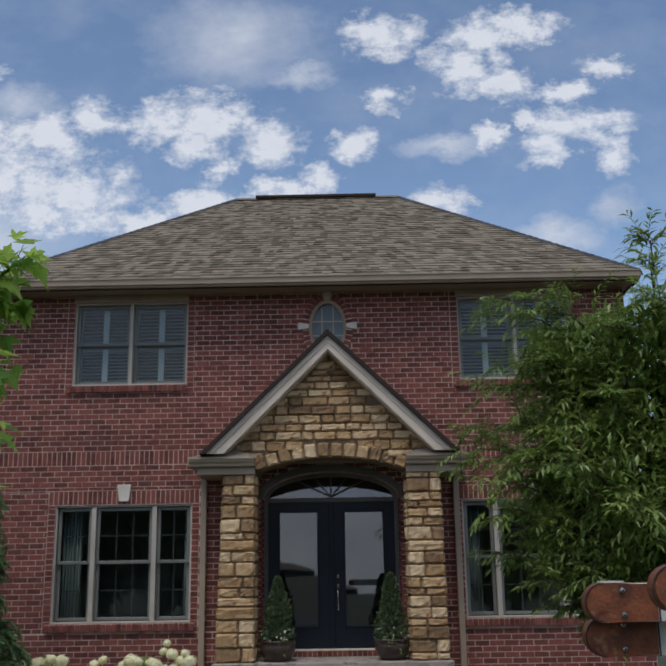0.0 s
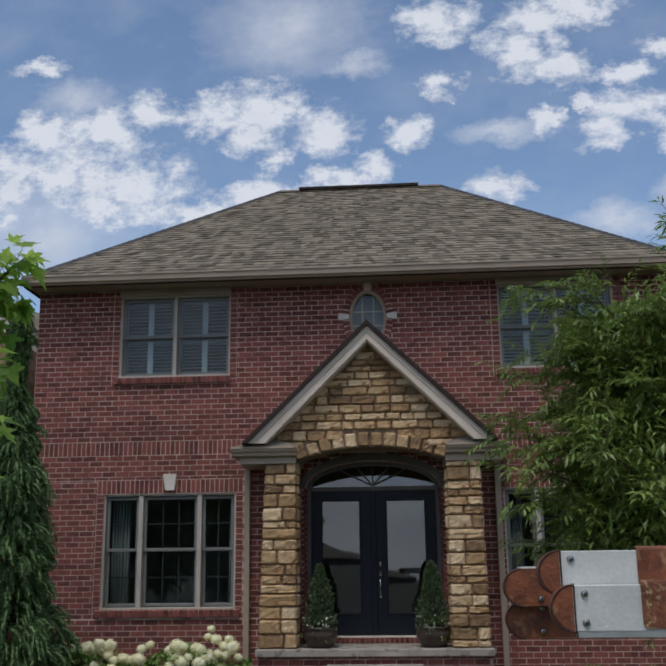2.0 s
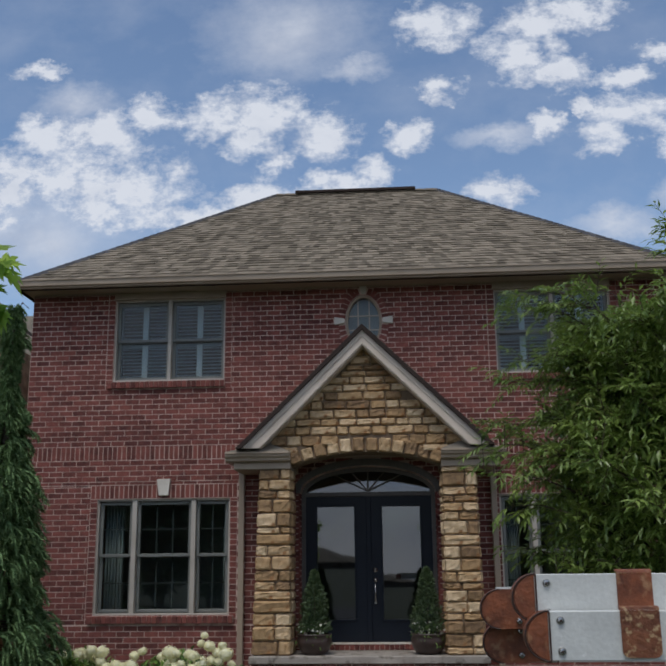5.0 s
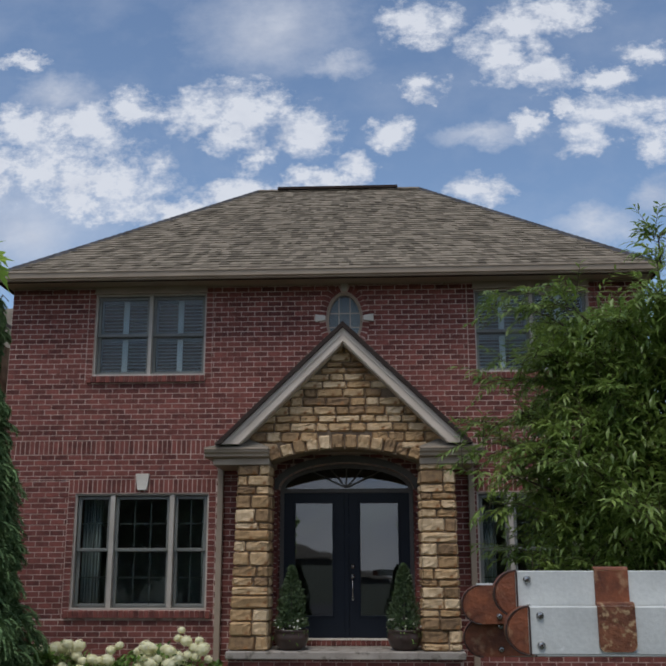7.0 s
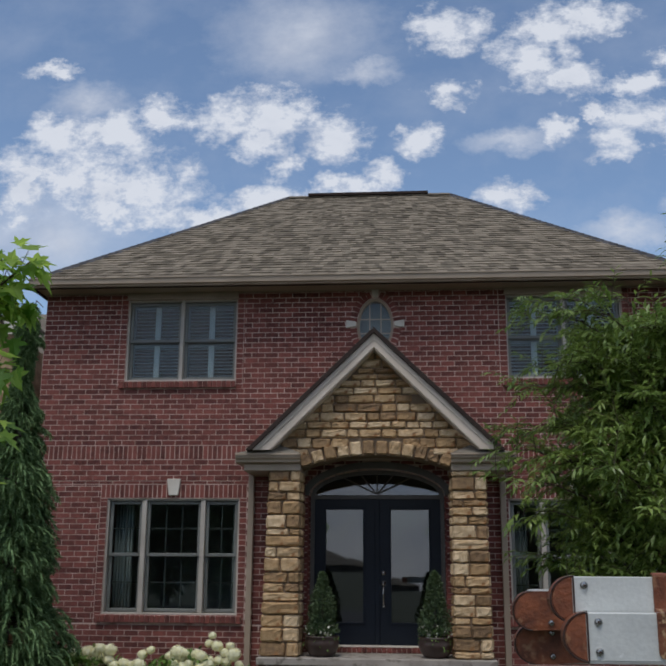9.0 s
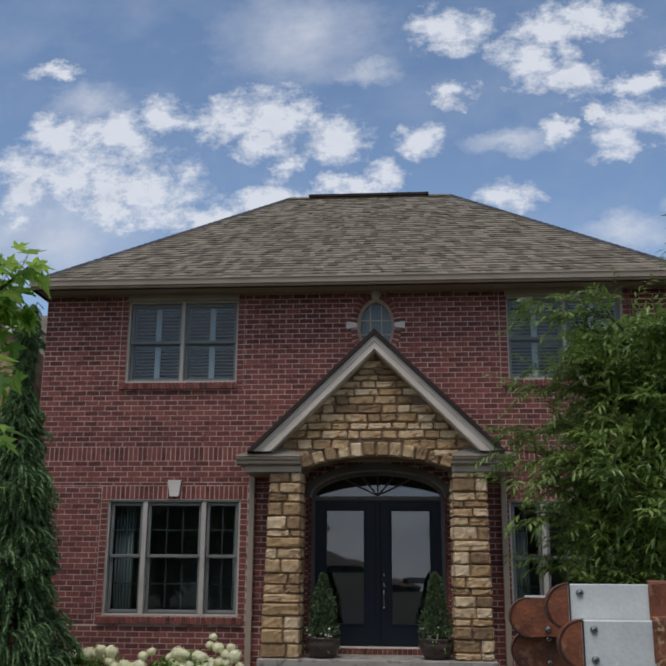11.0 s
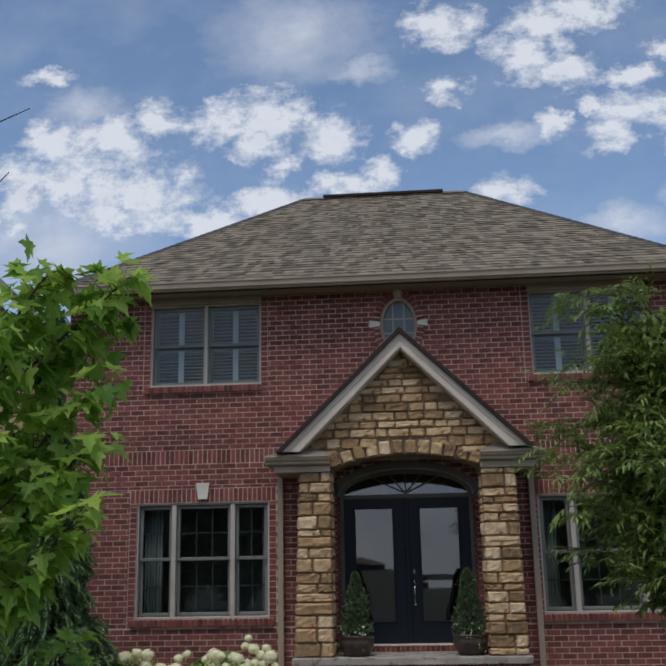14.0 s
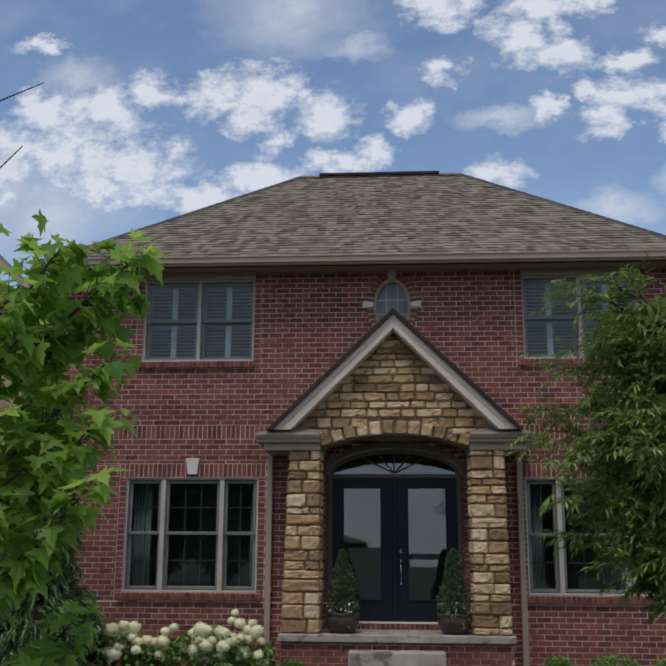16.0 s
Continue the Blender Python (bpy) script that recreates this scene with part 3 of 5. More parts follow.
for n, (x0, x1) in enumerate(LOW):
    cuts = [x0 + 0.555, x1 - 0.54] if n == 0 else [x0 + 0.48, x1 - 0.55]
    win = casing(x0, x1, *LOWZ, cuts, "window", "triple double-hung window with grey sashes and thin muntins")
    zm = 1.70
    for k, (a, b) in enumerate(((x0, cuts[0]), (cuts[0], cuts[1]), (cuts[1], x1))):
        a, b = a + 0.036, b - 0.036
        cols = 3 if k == 1 else 2
        sash(a, b, zm - 0.01, LOWZ[1] - 0.037, 0.075, cols, 2, win, "upper_sash", M_GLASS)
        sash(a, b, LOWZ[0] + 0.037, zm + 0.03, 0.117, cols, 2, win, "lower_sash", M_GLASS)
    # a gathered curtain at each end of the window
    for a, b in ((x0 + 0.02, x0 + 0.30), (x1 - 0.16, x1 - 0.02)):
        bm = bmesh.new()
        folds = 26
        top = [bm.verts.new((a + (b - a) * k / folds, 0.40 + 0.03 * math.sin(k * 1.5), 2.60)) for k in range(folds + 1)]
        bot = [bm.verts.new((a + (b - a) * k / folds, 0.40 + 0.045 * math.sin(k * 1.5 + 0.3), 0.46)) for k in range(folds + 1)]
        for k in range(folds):
            bm.faces.new((top[k], top[k + 1], bot[k + 1], bot[k]))
        cur = part("curtain", bm, M_CURTAIN, win, "pale gathered curtain", smooth=True)
        cur.modifiers.new("thick", "SOLIDIFY").thickness = 0.004

# the oval window with its brick ring and three keystones
bm = bmesh.new()
for y0, y1, g0, g1 in ((0.03, 0.15, 0.0, 0.035),):
    ring = []
    for g, y in ((g0, y0), (g1, y0), (g1, y1), (g0, y1)):
        ring.append([bm.verts.new((OVAL[0] + (OVAL[2] - 0.002 - g) * math.cos(a), y, OVAL[1] + (OVAL[3] - 0.002 - g) * math.sin(a))) for a in (2 * math.pi * k / 48 for k in range(48))])
    for a, b in zip(ring, ring[1:] + ring[:1]):
        for k in range(48):
            bm.faces.new((a[k], a[(k + 1) % 48], b[(k + 1) % 48], b[k]))
oval_win = part("oval_window", bm, M_TRIM, house, "oval window with crossed muntins", smooth=False)
bm = bmesh.new()
prism(bm, [(OVAL[0] + (OVAL[2] - 0.03) * math.cos(a), OVAL[1] + (OVAL[3] - 0.03) * math.sin(a)) for a in (2 * math.pi * k / 48 for k in range(48))], 0.09, 0.095)
g = part("pane", bm, M_UPGLASS, oval_win)
g.visible_shadow = False
for dx in (-0.085, 0.085):
    h = OVAL[3] * math.sqrt(1 - (dx / OVAL[2]) ** 2) - 0.02
    part("muntin", boxes((OVAL[0] + dx - 0.009, OVAL[0] + dx + 0.009, 0.075, 0.088, OVAL[1] - h, OVAL[1] + h)), M_FRAME, oval_win)
for dz in (-0.11, 0.11):
    h = OVAL[2] * math.sqrt(1 - (dz / OVAL[3]) ** 2) - 0.02
    part("muntin", boxes((OVAL[0] - h, OVAL[0] + h, 0.0745, 0.0885, OVAL[1] + dz - 0.009, OVAL[1] + dz + 0.009)), M_FRAME, oval_win)
# the sheet takes the shaded louvre grey so that the glass looks dark
part("blind_back", boxes((OVAL[0] - 0.3, OVAL[0] + 0.3, 0.36, 0.37, OVAL[1] - 0.45, OVAL[1] + 0.45)), M_LOUVRE, oval_win, "blind behind the glass, darkened to grey for shade")

for loop in ([(-0.095, 5.535), (-0.025, 5.535), (-0.005, 5.655), (-0.115, 5.655)],
             [(-0.345, 5.085), (-0.345, 5.155), (-0.50, 5.18), (-0.50, 5.06)],
             [(0.225, 5.085), (0.38, 5.06), (0.38, 5.18), (0.225, 5.155)],
             [(-3.10, 2.56), (-2.96, 2.56), (-2.93, 2.80), (-3.135, 2.80)],
             [(2.73, 2.56), (2.87, 2.56), (2.905, 2.80), (2.70, 2.80)]):
    bm = bmesh.new()
    prism(bm, loop, -0.045, -0.001)
    bmesh.ops.bevel(bm, geom=list(bm.edges), offset=0.006, segments=1, affect="EDGES")
    part("keystone", bm, M_LIME, house, "pale limestone keystone")

# ---- entrance portico ----
FRONT, RAKE = -0.86, -1.08
portico = thing("portico", "stone entrance portico with a steep gable and arched opening", "portico")
PIL = [(-1.50, -1.06), (0.985, 1.455)]
for x0, x1 in PIL:
    part("pillar_core", boxes((x0 + 0.03, x1 - 0.03, FRONT + 0.03, -0.42, 0.40, 2.84)), M_STONEBED, portico)
    part("brick_pier", boxes((x0 + 0.035, x1 - 0.035, -0.419, -0.001, 0.402, 2.834)), M_MORTAR, portico, "brick pier behind the stone pillar")
    pv, pf = [], []
    for k in range(31):
        z, lag = 0.405 + 0.0783 * k, 0.10 if k % 2 else 0.0
        for y0, y1 in ((-0.415, -0.215 - lag), (-0.205 - lag, -0.006)):
            for xa, xb in ((x0 + 0.028, x0 + 0.036), (x1 - 0.036, x1 - 0.028)):
                q = len(pv)
                pv += [(x, y, h) for x in (xa, xb) for y in (y0, y1) for h in (z, z + 0.067)]
                pf += [tuple(q + i for i in f) for f in ((0, 1, 3, 2), (4, 6, 7, 5), (0, 4, 5, 1), (2, 3, 7, 6), (0, 2, 6, 4), (1, 5, 7, 3))]
    mesh_part("pier_brickwork", pydata("pier_brickwork", pv, pf, M_BRICKS), portico, kind="stuff")
# front gable core with its arch
A_SPR, A_TOP, AX0, AX1 = 2.87, 3.05, -1.06, 0.985
acx, ahw = (AX0 + AX1) / 2, (AX1 - AX0) / 2
ar = (ahw ** 2 + (A_TOP - A_SPR) ** 2) / (2 * (A_TOP - A_SPR))
aa = math.asin(ahw / ar)


def front_arch(n, grow=0.0):
    return [(acx + (ar + grow) * math.sin(a), A_TOP - ar + (ar + grow) * math.cos(a)) for a in (-aa + 2 * aa * k / n for k in range(n + 1))]


G_APEX, G_FOOT = 4.50, 3.10
slope = (G_APEX - G_FOOT) / 1.46
pts = front_arch(20)
bm = bmesh.new()
front, rear = [], []
for y, store in ((FRONT + 0.03, front), (-0.45, rear)):
    low = [bm.verts.new((x, y, z)) for x, z in pts]
    top = [bm.verts.new((x, y, max(G_APEX + 0.02 - abs(x - MID) * slope, z + 0.01))) for x, z in pts]
    store += [low, top]
    for k in range(20):
        bm.faces.new((low[k], low[k + 1], top[k + 1], top[k]))
for k in range(20):
    bm.faces.new((front[0][k], front[0][k + 1], rear[0][k + 1], rear[0][k]))
part("gable_core", bm, M_STONEBED, portico)
for sgn in (-1, 1):
    bm = bmesh.new()
    a = MID + sgn * (1.02 if sgn > 0 else 1.015)
    prism(bm, [(a, 3.0), (MID + sgn * 1.5, 3.0), (MID + sgn * 1.5, 3.06), (a, G_APEX - (abs(a - MID)) * slope)], FRONT + 0.03, -0.45)
    part("gable_shoulder", bm, M_STONEBED, portico)
part("porch_ceiling", boxes((-1.5, 1.42, -0.449, -0.001, 3.06, 3.10)), M_TRIM, portico, "flat porch ceiling")
for x0, x1 in ((-1.53, -1.05), (0.975, 1.45)):
    part("side_return", boxes((x0, x1, -0.418, -0.001, 2.84, 3.059)), M_TRIM, portico)

# raking boards, in two steps, with a dark shingled edge above
L_FOOT, R_FOOT, APEX = (MID - 1.665, 3.10), (MID + 1.665, 3.10), 4.745
sl = (APEX - 3.10) / 1.665
for sgn in (-1, 1):
    foot = MID + sgn * 1.665
    bm = bmesh.new()
    prism(bm, [(MID, APEX - 0.03), (foot, 3.10 - 0.0), (foot - sgn * 0.24, 3.10), (MID, APEX - 0.225)], RAKE, RAKE + 0.035)
    rk = part("rake_board", bm, M_RAKE, portico, "pale painted rake board")
    bm = bmesh.new()
    prism(bm, [(MID, APEX - 0.032), (foot - sgn * 0.002, 3.10), (foot - sgn * 0.09, 3.10), (MID, APEX - 0.12)], RAKE - 0.014, RAKE - 0.002)
    part("rake_trim", bm, M_RAKE, rk)
    bm = bmesh.new()
    prism(bm, [(MID, APEX + 0.045), (foot + sgn * 0.08, 3.095), (foot + sgn * 0.001, 3.095), (MID, APEX - 0.029)], RAKE - 0.06, -0.002)
    pr = part("porch_roof", bm, M_EDGE, portico, "dark edged porch roof")
    a, b = (foot + sgn * 0.075, -0.004, 3.10), (foot + sgn * 0.075, RAKE - 0.01, 3.10)
    c, d = (MID, RAKE - 0.01, APEX + 0.046), (MID, -0.004, APEX + 0.046)
    verts, faces = shingle_rows(*((a, b, c, d) if sgn < 0 else (b, a, d, c)), 0.145, 8 + sgn)
    mesh_part("shingles", pydata("porch_shingles", verts, faces, M_SHINGLE), pr, kind="stuff")
    bm = bmesh.new()
    prism(bm, [(MID, APEX - 0.226), (foot - sgn * 0.242, 3.102), (foot - sgn * 0.26, 3.102), (MID, APEX - 0.25)], RAKE + 0.036, FRONT + 0.02)
    part("rake_soffit", bm, M_RAKE, portico)

# boxed cornice returns on the pillars, each with a little roof
for sgn, (x_out, x_in) in ((-1, (-1.95, -1.065)), (1, (1.86, 0.99))):
    lo, hi = min(x_out, x_in), max(x_out, x_in)
    cor = part("cornice", boxes((lo + 0.1 * (sgn < 0), hi - 0.1 * (sgn > 0), FRONT - 0.025, -0.001, 2.835, 2.93), bevel=0.006), M_TRIM, portico, "taupe boxed cornice")
    prof = [(FRONT - 0.07, 2.931), (FRONT - 0.11, 2.945), (FRONT - 0.115, 2.975), (FRONT - 0.15, 3.0), (FRONT - 0.155, 3.03), (FRONT - 0.175, 3.035), (FRONT - 0.175, 3.06), (FRONT - 0.02, 3.06), (FRONT - 0.02, 2.931)]
    part("gutter", run_x(bmesh.new(), prof, lo, hi), M_TRIM, cor)
    part("gutter_side", boxes((x_out if sgn < 0 else x_out - 0.11, x_out + 0.11 if sgn < 0 else x_out, FRONT - 0.059, -0.001, 2.931, 3.06), bevel=0.01), M_TRIM, cor)
    bm = bmesh.new()
    z0, z1 = 3.062, 3.20
    base = [bm.verts.new(p) for p in ((lo, FRONT - 0.17, z0), (hi, FRONT - 0.17, z0), (hi, -0.001, z0), (lo, -0.001, z0))]
    xi = x_in + sgn * 0.30
    p, q = bm.verts.new((xi, FRONT + 0.03, z1)), bm.verts.new((xi, -0.001, z1))
    bm.faces.new((base[0], base[1], p))
    bm.faces.new((base[1], base[2], q, p) if sgn < 0 else (base[3], base[0], p, q))
    bm.faces.new((base[3], base[0], p, q) if sgn < 0 else (base[1], base[2], q, p))
    bm.faces.new((base[2], base[3], q))
    bm.faces.new(base)
    part("cornice_roof", bm, MATS["roof_deck"], cor, "small shingled cornice roof")

part("porch_ceiling", boxes((PIL[0][1] - 0.03, PIL[1][0] + 0.03, FRONT + 0.115, -0.016, A_TOP + 0.012, A_TOP + 0.05)), M_TRIM, portico, "dim taupe porch ceiling")
# porch slab, step and threshold
part("porch_base", boxes((-1.58, 1.50, -0.86, -0.002, GROUND, 0.299)), M_MORTAR, portico)
part("porch_slab", boxes((-1.61, 1.53, -0.93, -0.001, 0.30, 0.40), bevel=0.012), M_SLAB, portico, "weathered concrete porch slab")
for k in range(3):
    z = 0.215 - 0.165 * k
    step = tagged(new("step", finish("step", boxes((-0.66, 0.60, -1.22 - 0.3 * k, -0.932 - 0.3 * k, GROUND, z), bevel=0.015), M_SLAB)), "pale cut stone step below the porch", "step", "steps to the porch")
part("threshold_base", boxes((DOOR_X[0] + 0.002, DOOR_X[1] - 0.002, -0.06, 0.22, 0.401, 0.45)), M_MORTAR, portico)
for k in range(28):
    x = DOOR_X[0] + 0.01 + k * 0.0693
    part("brick", boxes((x, x + 0.060, -0.085, 0.10, 0.405, 0.470), bevel=0.004), M_BRICK, portico)

part("door_sill", boxes((DOOR_X[0] + 0.01, DOOR_X[1] - 0.01, -0.03, 0.22, 0.4715, 0.484), bevel=0.004), M_LIME, portico, "pale door sill")

# ---- double front door ----
bm = bmesh.new()
outer, inner = arch_points(32, -0.004), arch_points(32, -0.06)
DY = 0.225
for y0, y1 in ((DY, DY + 0.09),):
    prism(bm, [(DOOR_X[1] - 0.004, 0.472), (DOOR_X[1] - 0.004, SPRING)] + outer[1:-1] + [(DOOR_X[0] + 0.004, SPRING), (DOOR_X[0] + 0.004, 0.472), (DOOR_X[0] + 0.06, 0.472), (DOOR_X[0] + 0.06, SPRING)]
          + inner[1:-1][::-1] + [(DOOR_X[1] - 0.06, SPRING), (DOOR_X[1] - 0.06, 0.472)], y0, y1)
entry = part("entrance_frame", bm, M_CASING, house, "dark grey arched door frame with a fanlight")
part("transom", boxes((DOOR_X[0] + 0.061, DOOR_X[1] - 0.061, DY - 0.01, DY + 0.08, 2.525, 2.585), bevel=0.006), M_CASING, entry)
fan = [(x, z) for x, z in arch_points(32, -0.062) if z > 2.60]
bm = bmesh.new()
prism(bm, [(fan[0][0], 2.587)] + fan + [(fan[-1][0], 2.587)], DY + 0.04, DY + 0.045)
for v in bm.verts:                                 # the pane leans back a little
    v.co.y += (v.co.z - 2.587) * 0.09
g = part("fanlight_pane", bm, M_DOORGLASS, entry)
g.visible_shadow = False
for a in (-52, -28, 0, 28, 52):
    bm = bmesh.new()
    p, q = Vector((dcx, DY + 0.03, 2.60)), Vector((dcx + math.sin(radians(a)) * 0.9, DY + 0.03, 2.60 + math.cos(radians(a)) * 0.55))
    limit = [r for r in (p.lerp(q, k / 40) for k in range(41)) if r.z < SPRING + (rise - 0.06) * math.sqrt(max(1 - ((r.x - dcx) / (half_w - 0.06)) ** 2, 0))]
    tube(bm, [p, limit[-1]], [0.011, 0.011], 5)
    part("fan_bar", bm, M_CASING, entry)
leaf_x = [(DOOR_X[0] + 0.062, dcx - 0.004), (dcx + 0.004, DOOR_X[1] - 0.062)]
for n, (x0, x1) in enumerate(leaf_x):
    gx0, gx1 = (-0.80, -0.258) if n == 0 else (0.148, 0.70)
    z0, z1, gz0, gz1 = 0.475, 2.523, 0.79, 2.375
    dl = part("door_leaf", boxes((x0, gx0, DY + 0.01, DY + 0.055, z0, z1), (gx1, x1, DY + 0.01, DY + 0.055, z0, z1), (gx0, gx1, DY + 0.01, DY + 0.055, z0, gz0), (gx0, gx1, DY + 0.01, DY + 0.055, gz1, z1)), M_DOOR, entry, "navy door leaf with a tall glass pane")
    t = 0.03
    part("glazing_bead", boxes((gx0 - t, gx0, DY - 0.004, DY + 0.009, gz0 - t, gz1 + t), (gx1, gx1 + t, DY - 0.004, DY + 0.009, gz0 - t, gz1 + t), (gx0, gx1, DY - 0.004, DY + 0.009, gz0 - t, gz0), (gx0, gx1, DY - 0.004, DY + 0.009, gz1, gz1 + t), bevel=0.004), M_DOOR, dl)
    hw, hh = (gx1 - gx0) / 2 - 0.002, (gz1 - gz0) / 2 - 0.002
    pane = part("door_pane", boxes((-hw, hw, -0.003, 0.003, -hh, hh)), M_DOORGLASS, dl)
    pane.matrix_local = pose((gx0 + gx1) / 2, DY + 0.033, (gz0 + gz1) / 2, -0.57 * n, 0, 0.9 if n else 2.2)   # the panes sit a little askew
part("astragal", boxes((dcx - 0.035, dcx + 0.035, DY - 0.012, DY + 0.009, 0.475, 2.522), bevel=0.006), M_DOOR, entry)
hx = 0.035
ROSE = [(0.034, 0.0), (0.034, 0.008), (0.028, 0.014), (0.018, 0.018), (0.016, 0.034), (0.006, 0.036)]
hs = part("door_handle", lathe(bmesh.new(), ROSE, 20), M_SILVER, entry, "long satin nickel pull handle", smooth=True)
hs.matrix_local = pose(hx, DY + 0.009, 1.335, 90, 0, 0)
bolt = part("deadbolt", lathe(bmesh.new(), ROSE, 20), M_SILVER, entry, "round satin nickel deadbolt", smooth=True)
bolt.matrix_local = pose(hx, DY + 0.009, 1.475, 90, 0, 0)
bm = bmesh.new()
tube(bm, [(0, -0.045, 0.02), (0, -0.065, 0.075), (0, -0.185, 0.080), (0, -0.275, 0.065), (0, -0.305, 0.006)], [0.010, 0.010, 0.011, 0.010, 0.010], 8)
part("pull", bm, M_SILVER, hs, smooth=True)
part("pull_foot", boxes((-0.018, 0.018, -0.335, -0.275, 0.0, 0.012), bevel=0.005), M_SILVER, hs)

# ---- the wing of stone and shingles beyond the house's west end ----
wing = thing("garage_wing", "stone gabled wing with a pale boxed eave beside the brick house", "building")
WX = -5.93
part("wing_wall", boxes((-12.0, WX - 0.30, 1.3, 6.0, GROUND, 5.3)), surface("wing_stone", (0.20, 0.125, 0.062), (0.55, 0.40, 0.23), 7, 60, 0.9, bump=0.9), wing, "tan rubble stone wall")
bm = bmesh.new()
prism(bm, [(WX - 0.30, 5.30), (-12.0, 5.30), (-9.1, 8.2)], 1.3, 1.7)
part("wing_gable", bm, MATS["wing_stone"], wing)
bm = bmesh.new()
prism(bm, [(WX, 5.28), (WX - 0.33, 5.28), (WX - 0.37, 5.72), (WX, 5.47)], 0.95, 1.3)
part("eave_box", bm, M_LIME, wing, "pale boxed eave return")
bm = bmesh.new()
prism(bm, [(WX + 0.05, 5.44), (WX + 0.05, 5.50), (-9.1, 8.50), (-9.1, 8.40)], 0.9, 1.75)
part("wing_roof", bm, MATS["roof_deck"], wing, "shingled gable roof")
bm = bmesh.new()
prism(bm, [(WX + 0.06, 5.40), (WX + 0.06, 5.52), (-9.1, 8.42), (-9.1, 8.3)], 0.86, 0.899)
part("wing_rake", bm, M_TRIM, wing)
part("link_wall", boxes((-7.9, W - 0.002, 4.6, 6.8, GROUND, 5.3)), M_BRICKS, wing)
bm = bmesh.new()
vs = [bm.verts.new(p) for p in ((-9, 4.0, 5.30), (W - 0.005, 4.0, 5.30), (W - 0.005, 5.4, 6.82), (-9, 5.4, 6.82), (-9, 6.9, 5.3), (W - 0.005, 6.9, 5.3))]
for f in ((0, 1, 2, 3), (3, 2, 5, 4), (0, 3, 4), (1, 5, 2), (0, 4, 5, 1)):
    bm.faces.new([vs[i] for i in f])
part("link_roof", bm, MATS["roof_deck"], wing, "low shingled roof behind")

# ---- ladder on a rack ----
ladder = thing("extension_ladder", "silver aluminium extension ladder lying flat with rust-brown end caps", "ladder")
LEN = 2.6


def rail(x0, y0, z0, far=False, reach=0.0):
    """One channel rail with its rounded end cap; the flat side faces the house's street."""
    h, dep = 0.069, 0.030
    web = 0.004
    r = part("rail", run_x(bmesh.new(), [(y0, z0 + 0.001), (y0 + 0.001, z0), (y0 + dep, z0), (y0 + dep, z0 + web), (y0 + web, z0 + web), (y0 + web, z0 + h - web), (y0 + dep, z0 + h - web), (y0 + dep, z0 + h), (y0 + 0.001, z0 + h), (y0, z0 + h - 0.001)], x0 + 0.034, x0 + LEN), M_ALU, ladder, "scuffed silver rail")
    loop = [(x0 + 0.036 - 0.036 * math.sin(a), z0 + h / 2 - (h / 2 + 0.001) * math.cos(a)) for a in (math.pi * k / 14 for k in range(15))]
    bm = bmesh.new()
    prism(bm, loop + [(x0 + 0.0365 + reach, z0 + h + 0.001), (x0 + 0.0365 + reach, z0 - 0.001)], y0 - 0.001, y0 + dep + 0.002)
    bmesh.ops.bevel(bm, geom=[e for e in bm.edges if all(abs(v.co.y - y0 + 0.001) < 1e-5 for v in e.verts)], offset=0.003, segments=2, affect="EDGES")
    cap = part("end_cap", bm, M_CAP, r, "rust-brown rounded end cap")
    rim = bmesh.new()
    tube(rim, [(x, y0 - 0.0005, z) for x, z in loop], [0.0014] * len(loop), 6)
    part("cap_rim", rim, M_RIM, r)
    part("cap_seam", boxes((x0 + 0.0345 + reach, x0 + 0.037 + reach, y0 - 0.0025, y0 - 0.0005, z0, z0 + h)), M_RIM, r)
    for dz in (0.013, h - 0.013):
        bx = x0 + (0.052 if not far else 0.07)
        bm = bmesh.new()
        lathe(bm, [(0.0062, 0), (0.0062, 0.0015), (0.0045, 0.004), (0.002, 0.0045)], 12)
        ob = part("rivet", bm, M_SILVER, r, "bright rivet head", smooth=False)
        ob.matrix_local = pose(bx, y0 - (0.0 if not far else 0.0015), z0 + dz, 90, 0, 0)
        bm = bmesh.new()
        lathe(bm, [(0.0018, 0.0), (0.0018, 0.0052)], 8)
        ob = part("rivet_hole", bm, M_RIM, r)
        ob.matrix_local = pose(bx, y0 + (0.0003 if not far else -0.001), z0 + dz, 90, 0, 0)
    if reach:
        part("flange_edge", boxes((x0 + 0.030, x0 + 0.075, y0 + 0.002, y0 + 0.02, z0 + h + 0.0012, z0 + h + 0.0045)), M_ALU, r)
    return r


LX, LY = 0.632, -12.343
rail(LX, LY, 1.4305)
rail(LX - 0.012, LY + 0.036, 1.4830)
far_low = rail(LX - 0.03, LY + 0.406, 1.3890, True, 0.10)
far_up = rail(LX - 0.035, LY + 0.372, 1.4515, True, 0.10)
for k in range(8):
    for dx, z, y0, y1 in ((0.22, 1.465, LY + 0.031, LY + 0.371), (0.20, 1.515, LY + 0.067, LY + 0.371)):
        bm = bmesh.new()
        x = LX + dx + 0.305 * k + 0.30
        tube(bm, [(x, y0, z), (x, y1, z - 0.045)], [0.016, 0.016], 10)
        part("rung", bm, M_ALU, ladder, smooth=True)


